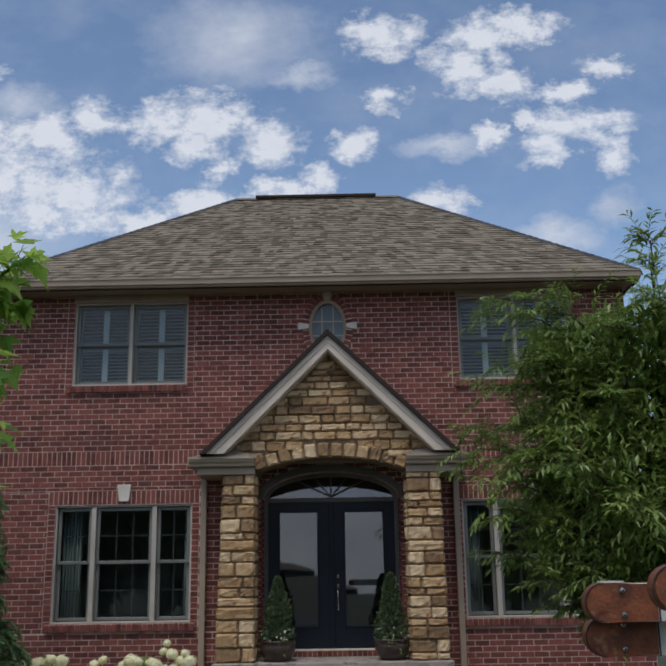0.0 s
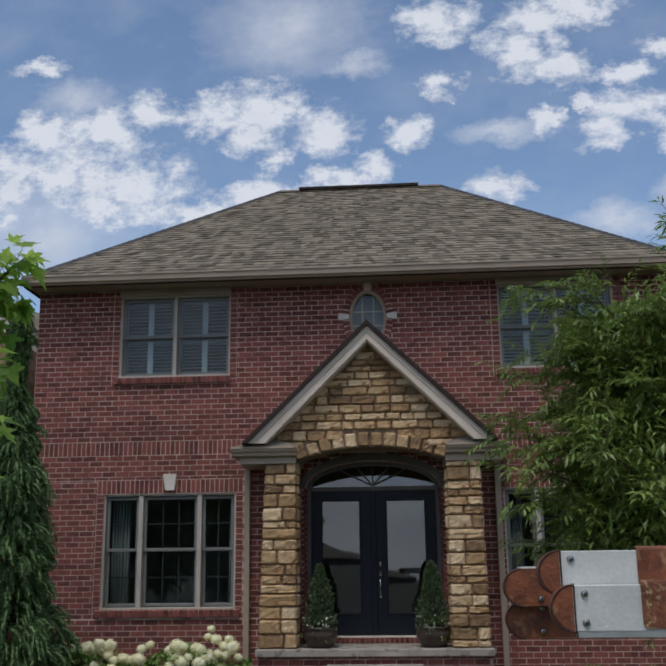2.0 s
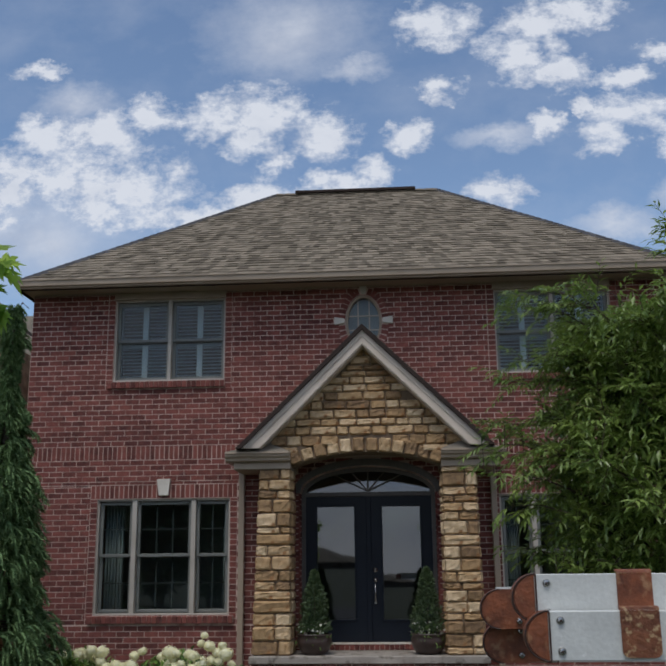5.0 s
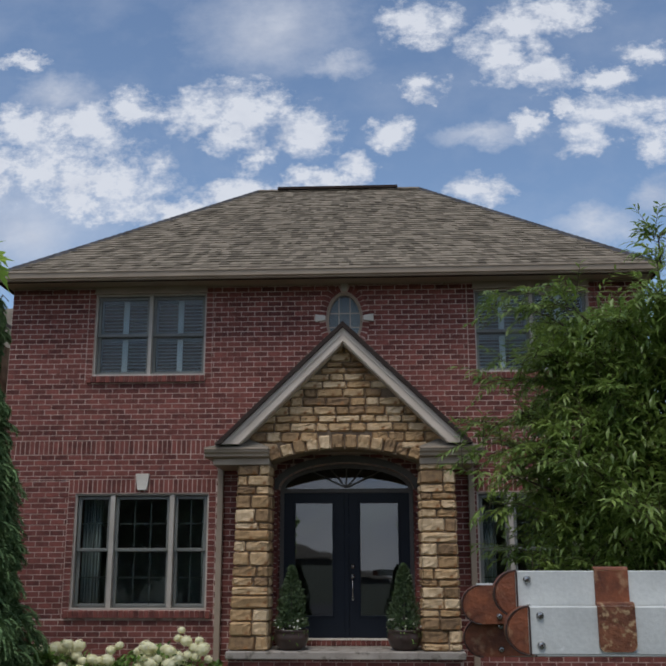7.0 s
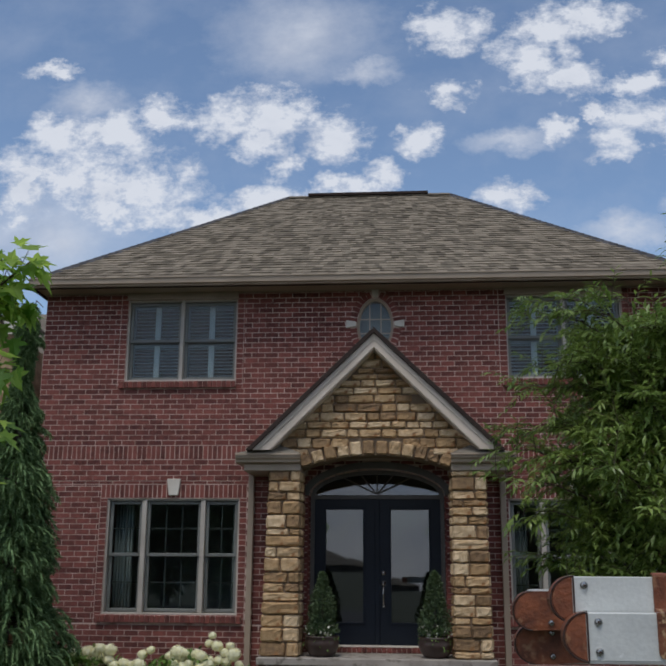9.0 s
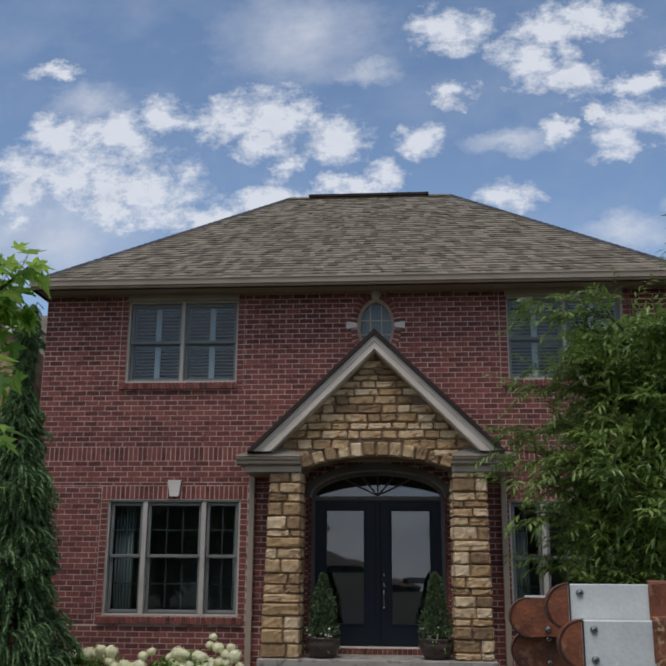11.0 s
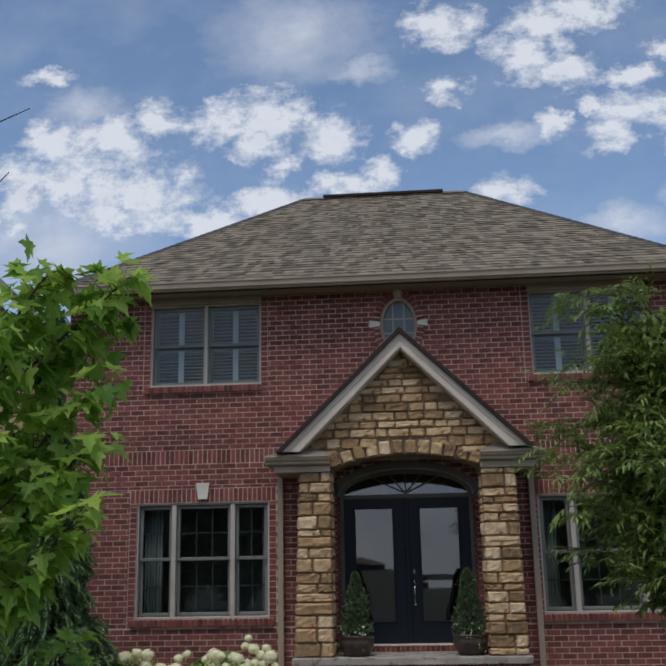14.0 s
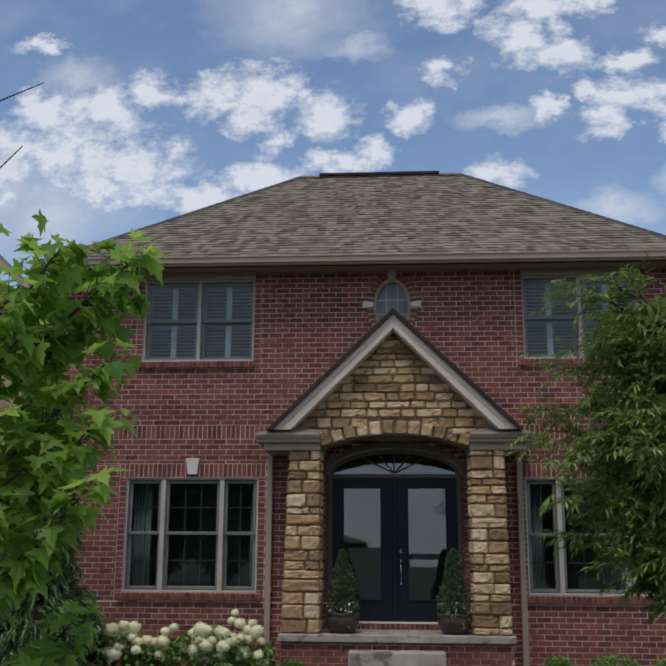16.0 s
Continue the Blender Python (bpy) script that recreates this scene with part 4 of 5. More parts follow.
def clasp(x0, x1, y, z0, z1, top, material):
    """A bent strap over a rail: a flap with rounded lower corners and a rolled top."""
    bm = bmesh.new()
    c = 0.010
    n = 5
    loop = [(x0, z1)] + [(x0 + c - c * math.cos(a), z0 + c - c * math.sin(a)) for a in (math.pi / 2 * k / n for k in range(n + 1))]
    loop += [(x1 - c + c * math.sin(a), z0 + c - c * math.cos(a)) for a in (math.pi / 2 * k / n for k in range(n + 1))] + [(x1, z1)]
    prism(bm, loop, y - 0.004, y - 0.0005)
    run = [(y - 0.004, z1 + 0.0003), (y - 0.003, z1 + 0.004), (y + 0.002, z1 + 0.006), (y + top, z1 + 0.006), (y + top, z1 + 0.003), (y + 0.002, z1 + 0.003), (y - 0.0005, z1 + 0.0003)]
    run_x(bm, run, x0, x1)
    return part("bracket", bm, material, ladder, "worn rust-brown sliding bracket")


clasp(0.770, 0.826, LY, 1.4345, 1.5005, 0.010, M_WORN)
clasp(0.776, 0.828, LY + 0.036, 1.4875, 1.5525, 0.010, M_CAP)

rack = thing("ladder_rack", "grey steel rack that carries the ladder", "rack")
for x in (1.75, 2.9):
    part("cross_bar", boxes((x, x + 0.05, LY - 0.06, LY + 0.46, 1.333, 1.3825), bevel=0.004), M_POST, rack)
    for y in (LY - 0.05, LY + 0.41):
        part("post", boxes((x, x + 0.05, y, y + 0.04, GROUND, 1.332), bevel=0.004), M_POST, rack)
    part("packer", boxes((x, x + 0.05, LY, LY + 0.03, 1.3835, 1.430), (x, x + 0.05, LY + 0.406, LY + 0.436, 1.3835, 1.3885), bevel=0.001), M_POST, rack)

# ---- foliage ----


def leaf_quad(verts, faces, p, d, up, length, width):
    """A pointed leaf folded along its rib: four triangles."""
    side = d.cross(up)
    if side.length < 1e-4:
        side = d.cross(Vector((1, 0.3, 0.2)))
    side.normalize()
    nrm = side.cross(d)
    n = len(verts)
    tip, mid = p + d * length - nrm * length * 0.14, p + d * length * 0.45
    verts += [p, mid + side * width / 2 + nrm * width * 0.18, tip, mid - side * width / 2 + nrm * width * 0.18, mid]
    faces += [(n, n + 4, n + 1), (n + 1, n + 4, n + 2), (n, n + 3, n + 4), (n + 4, n + 3, n + 2)]


def wild(rng, flat=0.0):
    while True:
        q = Vector((rng.uniform(-1, 1), rng.uniform(-1, 1), rng.uniform(-1, 1)))
        if 0.05 < q.length < 1:
            q.normalize()
            q.z *= 1 - flat
            return q.normalized()


# the broad tree before the east windows: arching limbs with sprays of narrow drooping leaves
rng = random.Random(11)
TREE = Vector((3.05, -5.4, GROUND))
willow = thing("broadleaf_tree", "leafy tree with narrow drooping glossy green leaves", "tree")
tube_pts = [TREE, TREE + Vector((0.03, 0.02, 0.6)), TREE + Vector((-0.03, 0.03, 1.4)), TREE + Vector((0.04, 0, 2.6)), TREE + Vector((0.0, 0.05, 3.9))]
part("trunk", tube(bmesh.new(), tube_pts, [0.095, 0.08, 0.07, 0.045, 0.015], 10), M_BARK, willow, smooth=True)
limbs = bmesh.new()
verts, faces = [], []


def crown_radius(a, z):
    """How far the crown reaches at a bearing and a height in the world: a broad, lumpy dome with a flat foot."""
    k = max(0.0, (z - 2.2) / 1.78)
    dome = 1.88 * math.sqrt(max(0.0, 1 - k ** 3.6)) * min(1.0, 0.62 + 0.30 * max(z - 1.0, 0))
    return dome * (0.90 + 0.30 * noise.noise(Vector((math.cos(a) * 1.5, math.sin(a) * 1.5, z * 1.5))))


def spray(base, d, length, leaves, big=1.0):
    """A shoot that arches over, with leaves in two ranks that hang towards its tip."""
    pts, step = [base], d.normalized()
    for _ in range(4):
        pts.append(pts[-1] + step * length / 4)
        step = (step + Vector((0, 0, -0.16))).normalized()
    tube(limbs, [pts[0], pts[2], pts[4]], [0.0040, 0.0028, 0.0015], 3)
    for m in range(leaves):
        k = 4 * (0.12 + 0.88 * m / (leaves - 1))
        i = min(int(k), 3)
        p = pts[i].lerp(pts[i + 1], k - i)
        ax = (pts[i + 1] - pts[i]).normalized()
        side = ax.cross(Vector((0, 0, 1)))
        if side.length < 0.05:
            side = Vector((1, 0, 0))
        side = side.normalized() * (1 if m % 2 else -1)
        out = (ax * 0.75 + side * rng.uniform(0.4, 0.95) + Vector((0, 0, rng.uniform(-0.55, 0.15))) + wild(rng) * 0.22).normalized()
        leaf_quad(verts, faces, p, out, (Vector((0, 0, 1)) + wild(rng) * 0.45).normalized(), rng.uniform(0.075, 0.118) * big, rng.uniform(0.021, 0.030) * big)


def limb(start, end, twigs, fan, thick=0.022):
    bend = start.lerp(end, 0.5) + Vector((0, 0, rng.uniform(0.02, 0.2)))
    pts = [start, start.lerp(bend, 0.5), bend, bend.lerp(end, 0.5) + Vector((0, 0, 0.03)), end]
    part("limb", tube(bmesh.new(), pts, [thick, thick * 0.75, thick * 0.5, thick * 0.3, 0.003], 5), M_TWIG, willow)
    along = (end - start).normalized()
    for j in range(twigs):
        k = 1.0 - 0.62 * (j / twigs) ** 1.1
        base = pts[2].lerp(pts[4], (k - 0.5) * 2) if k > 0.5 else pts[0].lerp(pts[2], k * 2)
        for _ in range(fan):
            away = (along * 0.75 + wild(rng, 0.3) * 0.85 + Vector((0, 0, 0.12))).normalized()
            spray(base + wild(rng) * 0.04, away, rng.uniform(0.16, 0.36), rng.randint(9, 15))


BOUGHS = 100
for i in range(BOUGHS):
    a = i * 2.39996 + rng.uniform(-0.25, 0.25)
    z = 1.08 + 2.66 * (i / BOUGHS) ** 0.85
    reach = crown_radius(a, z) * rng.uniform(0.72, 0.94)
    end = Vector((TREE.x + math.cos(a) * reach, TREE.y + math.sin(a) * reach, z))
    limb(Vector((TREE.x, TREE.y, max(0.75, z - 0.25 - 0.35 * reach))), end, 9, 5)
# long shoots leave the outline on the house door's side and at the top
WHIPS = [(1.58, -5.6, 3.86), (2.12, -5.6, 3.90), (1.52, -5.7, 3.70), (1.85, -5.8, 3.72), (1.40, -5.7, 3.08), (1.50, -5.9, 3.22), (1.16, -5.7, 2.30), (1.25, -5.6, 2.56), (1.36, -5.8, 2.02),
         (2.92, -5.7, 4.20), (3.02, -5.5, 4.42), (3.3, -5.6, 4.35), (1.28, -5.5, 2.74), (1.72, -5.8, 1.45), (2.6, -6.0, 1.12), (2.2, -6.2, 1.2)]
for x, y, z in WHIPS:
    end = Vector((x, y, z))
    limb(end.lerp(Vector((TREE.x, TREE.y, z - 0.5)), 0.55), end, 6, 2, 0.012)
# the shaded inside of the crown
for i in range(26000):
    a, z = rng.uniform(0, 2 * math.pi), rng.uniform(1.0, 3.78)
    r = crown_radius(a, z) * rng.uniform(0.0, 0.74) ** 0.7
    p = Vector((TREE.x + math.cos(a) * r, TREE.y + math.sin(a) * r, z))
    leaf_quad(verts, faces, p, (wild(rng) + Vector((0, 0, -0.4))).normalized(), Vector((0, 0, 1)), rng.uniform(0.09, 0.13), rng.uniform(0.028, 0.038))
tagged(part("twig_mass", limbs, M_TWIG, willow), kind="stuff")
mesh_part("crown", pydata("tree_crown", verts, faces, M_LEAF_R), willow, label="crown of narrow green leaves, some turning bronze", kind="stuff")

# the young maple: upright shoots with large lobed leaves
rng = random.Random(29)
maple = thing("maple_tree", "young maple with large lobed bright green leaves", "tree")
MAPLE = Vector((-1.62, -10.95, GROUND))
LOBES = [(0.0, 0.02), (0.18, 0.05), (0.46, -0.06), (0.37, 0.08), (0.30, 0.18), (0.46, 0.24), (0.66, 0.46), (0.46, 0.46), (0.22, 0.44), (0.25, 0.66), (0.13, 0.72), (0.0, 1.05)]


def maple_leaf(p, d, up, size):
    side = d.cross(up)
    if side.length < 1e-3:
        side = d.cross(Vector((1, 0.2, 0.1)))
    side.normalize()
    nrm = side.cross(d).normalized()
    n = len(verts)
    droop = rng.uniform(0.1, 0.35)
    curl = rng.uniform(0.08, 0.3)

    def at(u, w):
        return p + side * u * size + d * w * size + nrm * size * (curl * abs(u) - droop * w * w)
    verts.append(at(0, 0.28))
    loop = LOBES + [(-u, w) for u, w in LOBES[-2:0:-1]]
    verts.extend(at(u + rng.uniform(-0.03, 0.03), w + rng.uniform(-0.03, 0.03)) for u, w in loop)
    m = len(loop)
    faces.extend((n, n + 1 + k, n + 1 + (k + 1) % m) for k in range(m))


verts, faces = [], []
limbs = bmesh.new()
trunk = [MAPLE, MAPLE + Vector((0.02, 0, 0.9)), MAPLE + Vector((0.0, 0.03, 1.9)), MAPLE + Vector((-0.02, 0, 3.2))]
bm = bmesh.new()
tube(bm, trunk, [0.04, 0.034, 0.026, 0.012], 9)
part("trunk", bm, M_BARK, maple, smooth=True)
SHOOTS = 54
EAST = [Vector((0.50, 0.25, 1.30)), Vector((0.60, 0.0, 1.72)), Vector((0.60, 0.1, 1.97)), Vector((0.63, 0.1, 2.18)), Vector((0.70, 0.1, 2.54)), Vector((0.64, 0.2, 2.46)), Vector((0.46, -0.02, 2.52))]
for i in range(SHOOTS):
    a = i * 2.39996 + 0.4
    z = 1.0 + 1.45 * (i / SHOOTS) ** 0.8
    start = MAPLE + Vector((0, 0, z))
    reach = (0.47 + 0.10 * math.sin(i * 1.7)) * (1.0 - 0.10 * i / SHOOTS)
    rise_ = rng.uniform(0.18, 0.42)
    end = start + Vector((math.cos(a) * reach, math.sin(a) * reach * 0.9, rise_))
    mid = start.lerp(end, 0.5) + Vector((0, 0, -0.05))
    if i % 8 == 0:
        end = MAPLE + EAST[i // 8] + Vector((0, 0, -GROUND))
        start = MAPLE + Vector((0, 0, end.z - GROUND - 0.55))
        mid, a = start.lerp(end, 0.5) + Vector((0, 0, -0.08)), 0.0
    pts = [start, mid, end]
    part("limb", tube(bmesh.new(), pts, [0.010, 0.007, 0.003], 5), M_TWIG, maple)
    east = i % 8 == 0
    for j in range(100 if east else 46):
        k = 0.15 + 0.87 * j / 45 if j < 46 else rng.uniform(0.55, 1.04)
        base = start.lerp(mid, k * 2) if k < 0.5 else mid.lerp(end, (k - 0.5) * 2)
        out = (wild(rng, 0.3) + Vector((math.cos(a), math.sin(a), 0)) * 0.5).normalized()
        stalk = base + out * rng.uniform(0.03, 0.085) + Vector((0, 0, 0.02))
        tube(limbs, [base, stalk], [0.0018, 0.0012], 3)
        d = (out + Vector((0, 0, -0.5)) + wild(rng) * 0.35).normalized()
        up = (Vector((0, 0, 1)) + wild(rng) * 0.5).normalized()
        maple_leaf(stalk, d, up, rng.uniform(0.055, 0.095))
# dense tufts end the highest shoots
for tip in (EAST[4], EAST[5], EAST[6]):
    for j in range(18):
        p = MAPLE + tip + Vector((-0.06, 0, -GROUND)) + wild(rng) * rng.uniform(0.03, 0.15)
        maple_leaf(p, (wild(rng) + Vector((0, 0, -0.5))).normalized(), (Vector((0, 0, 1)) + wild(rng) * 0.5).normalized(), rng.uniform(0.05, 0.085))
# a bare leader stands high over the leaves, with a few leaves at its foot
tall = MAPLE + Vector((0.02, 0.0, 3.2))
for q, h in ((Vector((0.30, 0.0, 0.02)), 0.0), (Vector((0.36, 0, 0.26)), 0.3)):
    tube(limbs, [tall + Vector((0, 0, h - 0.25)), tall + Vector((0.17, 0, h - 0.12)), tall + q], [0.006, 0.004, 0.002], 4)
for base, n in ((tall + Vector((0.10, 0, -0.08)), 9), (tall + Vector((0.06, 0, 0.22)), 5)):
    for j in range(n):
        d = (wild(rng) + Vector((0, 0, -0.5))).normalized()
        maple_leaf(base + wild(rng) * 0.09, d, (Vector((0, 0, 1)) + wild(rng) * 0.5).normalized(), rng.uniform(0.05, 0.08))
tagged(part("twig_mass", limbs, M_TWIG, maple), kind="stuff")
mesh_part("crown", pydata("maple_crown", verts, faces, M_LEAF_M), maple, label="large lobed leaves with yellowing tips", kind="stuff")

# the weeping spruce against the house's west corner
rng = random.Random(5)
spruce = thing("weeping_spruce", "tall narrow weeping spruce with hanging dark green sprays", "tree")
SP = Vector((-4.62, -2.0, GROUND))
bm = bmesh.new()
tube(bm, [SP, SP + Vector((0.03, 0, 1.6)), SP + Vector((-0.02, 0.02, 3.4)), SP + Vector((0.02, 0, 5.1)), SP + Vector((0.10, 0, 5.27)), SP + Vector((0.19, 0, 5.18))], [0.09, 0.075, 0.05, 0.018, 0.012, 0.006], 8)
part("trunk", bm, M_BARK, spruce, smooth=True)
verts, faces = [], []
limbs = bmesh.new()


def hanging(p, out, length, thick):
    """A drooping spray: a curved four-sided core with needles set along it."""
    d = Vector(out)
    pts = [p]
    for k in range(5):
        d = (d + Vector((0, 0, -0.42))).normalized()
        pts.append(pts[-1] + d * length / 5)
    ring = None
    for k in range(6):
        ax = (pts[min(k + 1, 5)] - pts[max(k - 1, 0)]).normalized()
        s = ax.cross(Vector((0.3, 0.9, 0.2))).normalized()
        t = s.cross(ax)
        rad = thick * (0.26, 0.30, 0.30, 0.26, 0.20, 0.06)[k]
        n = len(verts)
        verts.extend(pts[k] + (s * math.cos(q) + t * math.sin(q)) * rad for q in (0, 1.571, 3.142, 4.712))
        if ring is not None:
            faces.extend((ring + q, ring + (q + 1) % 4, n + (q + 1) % 4, n + q) for q in range(4))
        ring = n
    for k in range(5):
        a, b = pts[k], pts[k + 1]
        ax = (b - a).normalized()
        s = ax.cross(Vector((0.3, 0.9, 0.2))).normalized()
        t = s.cross(ax)
        for m in range(9):
            ang = rng.uniform(0, 2 * math.pi)
            o = s * math.cos(ang) + t * math.sin(ang)
            root = a.lerp(b, m / 9)
            tip = root + (o * 0.75 + ax * 0.8).normalized() * thick * rng.uniform(0.8, 1.5)
            w = o.cross(ax) * thick * 0.17
            n = len(verts)
            verts.extend((root - w, root + w, tip + w * 0.4, tip - w * 0.4))
            faces.append((n, n + 1, n + 2, n + 3))


def spruce_radius(z):
    tiers = 0.10 * math.sin(z * 7.2) + 0.06 * math.sin(z * 13.0 + 1)
    if z > 4.7:
        return max(0.04, 0.16 * (5.25 - z) / 0.55)
    return 0.04 + 0.20 * max(0, 4.3 - z) + 0.05 * max(0, 1.9 - z) ** 2 + tiers * 0.6 * min(1, (5.0 - z) / 1.6)


for i in range(900):
    z = 0.25 + 4.95 * (i / 900) ** 1.08
    a = rng.uniform(0, 2 * math.pi)
    slim = min(1.0, max(0.38, (5.3 - z) / 2.4))
    r = max(0.03, spruce_radius(z) * rng.uniform(0.72, 1.08))
    c = SP + Vector((0, 0, z))
    out = Vector((math.cos(a), math.sin(a), 0))
    tip = c + out * r * 0.8
    if i % 3 == 0:
        tube(limbs, [c, tip], [0.010, 0.004], 4)
    for j in range(4):
        s = c + out * r * rng.uniform(0.45, 0.95) + wild(rng) * 0.05
        hanging(s, (out + wild(rng) * 0.5 + Vector((0, 0, 0.35))).normalized(), rng.uniform(0.18, 0.34) * slim, rng.uniform(0.042, 0.062) * (0.4 + 0.6 * slim))
tagged(part("twig_mass", limbs, M_TWIG, spruce), kind="stuff")
mesh_part("sprays", pydata("spruce_sprays", verts, faces, M_NEEDLE), spruce, label="hanging needle sprays in tiers", kind="stuff")


# hydrangeas before the window
def hydrangea(x0, x1, y, heights, seed, label):
    r = random.Random(seed)
    bush = thing("hydrangea", label, "shrub", "hydrangeas by the wall", at=((x0 + x1) / 2, y, GROUND))
    global verts, faces
    verts, faces = [], []
    stems = bmesh.new()
    heads = []
    for k, (x, z, dy, rad) in enumerate(heights):
        heads.append((Vector((x - (x0 + x1) / 2, dy, z - GROUND)), rad))
        tube(stems, [Vector(((x - (x0 + x1) / 2) * 0.5, dy * 0.4, 0.0)), heads[-1][0] * 0.6 + Vector((0, 0, 0.02)), heads[-1][0]], [0.006, 0.005, 0.004], 4)
    for k in range(900):
        x = r.uniform(x0 - 0.02, x1 + 0.02) - (x0 + x1) / 2
        top = 0.62 + 0.12 * math.sin(x * 5 + seed)
        p = Vector((x, r.uniform(-0.32, 0.32), top * r.random() ** 0.6))
        d = (wild(r) + Vector((0, -0.4, 0.1))).normalized()
        leaf_quad(verts, faces, p, d, Vector((0, 0, 1)), r.uniform(0.08, 0.13), r.uniform(0.05, 0.08))
    tagged(part("stems", stems, M_TWIG, bush), kind="stuff")
    mesh_part("leaves", pydata("hydrangea_leaves", verts, faces, M_BUSH), bush, kind="stuff")
    protos = []
    for q in range(3):
        bm = bmesh.new()
        bmesh.ops.create_icosphere(bm, subdivisions=2, radius=0.84)
        pv = [(v.co.copy(), v.normal.copy()) for v in bm.verts]
        for _ in range(150):
            n = wild(r)
            c = n * r.uniform(0.84, 1.02)
            s = n.cross(wild(r)).normalized() * 0.17
            t = n.cross(s).normalized() * 0.17
            vs = [bm.verts.new(c + o) for o in (s + n * 0.05, t - n * 0.03, -s + n * 0.05, -t - n * 0.03)]
            bm.faces.new(vs)
        protos.append(finish("flower_head", bm, M_BLOOM))
    for k, (p, rad) in enumerate(heads):
        m = Matrix.LocRotScale(p, Euler((r.uniform(-0.4, 0.4), r.uniform(-0.4, 0.4), r.uniform(0, 6))), (rad, rad, rad * 0.84))
        mesh_part("flower_head", protos[k % 3], bush, m, label="round creamy white flower head" if k == 0 else "")
    return bush


def blooms(seed, x0, x1, n, low, high):
    r = random.Random(seed)
    rows = []
    while len(rows) < n:
        x, dy = r.uniform(x0, x1), r.uniform(-0.34, 0.1)
        z = r.uniform(low, high) - 0.12 * abs((x - (x0 + x1) / 2) / (x1 - x0))
        if all((x - a) ** 2 + (z - b) ** 2 > 0.0075 for a, b, _, _ in rows):
            rows.append((x, z, dy, r.uniform(0.062, 0.105)))
    return rows


hydrangea(-3.95, -2.85, -1.0, blooms(4, -3.85, -2.95, 22, 0.10, 0.55), 4, "hydrangea with large creamy white round flower heads")
hydrangea(-2.80, -1.70, -1.0, blooms(9, -2.72, -1.78, 30, 0.10, 0.52) + [(-2.16, 0.68, -0.1, 0.055), (-2.2, 0.58, -0.1, 0.06), (-2.08, 0.55, -0.15, 0.08), (-1.92, 0.55, -0.1, 0.065)], 9, "taller hydrangea with many small white flower heads")
hydrangea(-4.25, -3.98, -1.0, blooms(2, -4.2, -4.0, 4, 0.3, 0.55), 2, "small hydrangea with a few pale flower heads")


def low_shrub(x, y, rx, top, seed):
    r = random.Random(seed)
    ob = thing("low_shrub", "clipped low green shrub at the foot of the wall", "shrub", "low shrubs by the wall", at=(x, y, GROUND))
    global verts, faces
    verts, faces = [], []
    stems = bmesh.new()
    for k in range(8):
        a = k * 0.8
        tube(stems, [(0, 0, 0), (math.cos(a) * rx * 0.6, math.sin(a) * rx * 0.6, (top - GROUND) * 0.75)], [0.01, 0.004], 4)
    for k in range(1500):
        n = wild(r)
        n.z = abs(n.z)
        p = Vector((n.x * rx, n.y * rx * 0.8, 0.05 + n.z * (top - GROUND - 0.08))) * r.uniform(0.8, 1.0)
        leaf_quad(verts, faces, p, (n + wild(r) * 0.8).normalized(), Vector((0, 0, 1)), r.uniform(0.04, 0.065), r.uniform(0.018, 0.028))
    tagged(part("stems", stems, M_TWIG, ob), kind="stuff")
    mesh_part("leaves", pydata("shrub_leaves", verts, faces, M_BUSH), ob, kind="stuff")


for k, (x, y, rx, top) in enumerate(((2.05, -1.0, 0.30, 0.18), (2.76, -1.0, 0.46, 0.22), (-1.38, -1.25, 0.26, 0.14), (-2.2, -1.65, 0.3, 0.12), (-4.3, -1.7, 0.3, 0.1), (3.5, -1.0, 0.36, 0.2))):
    low_shrub(x, y, rx, top, 40 + k)


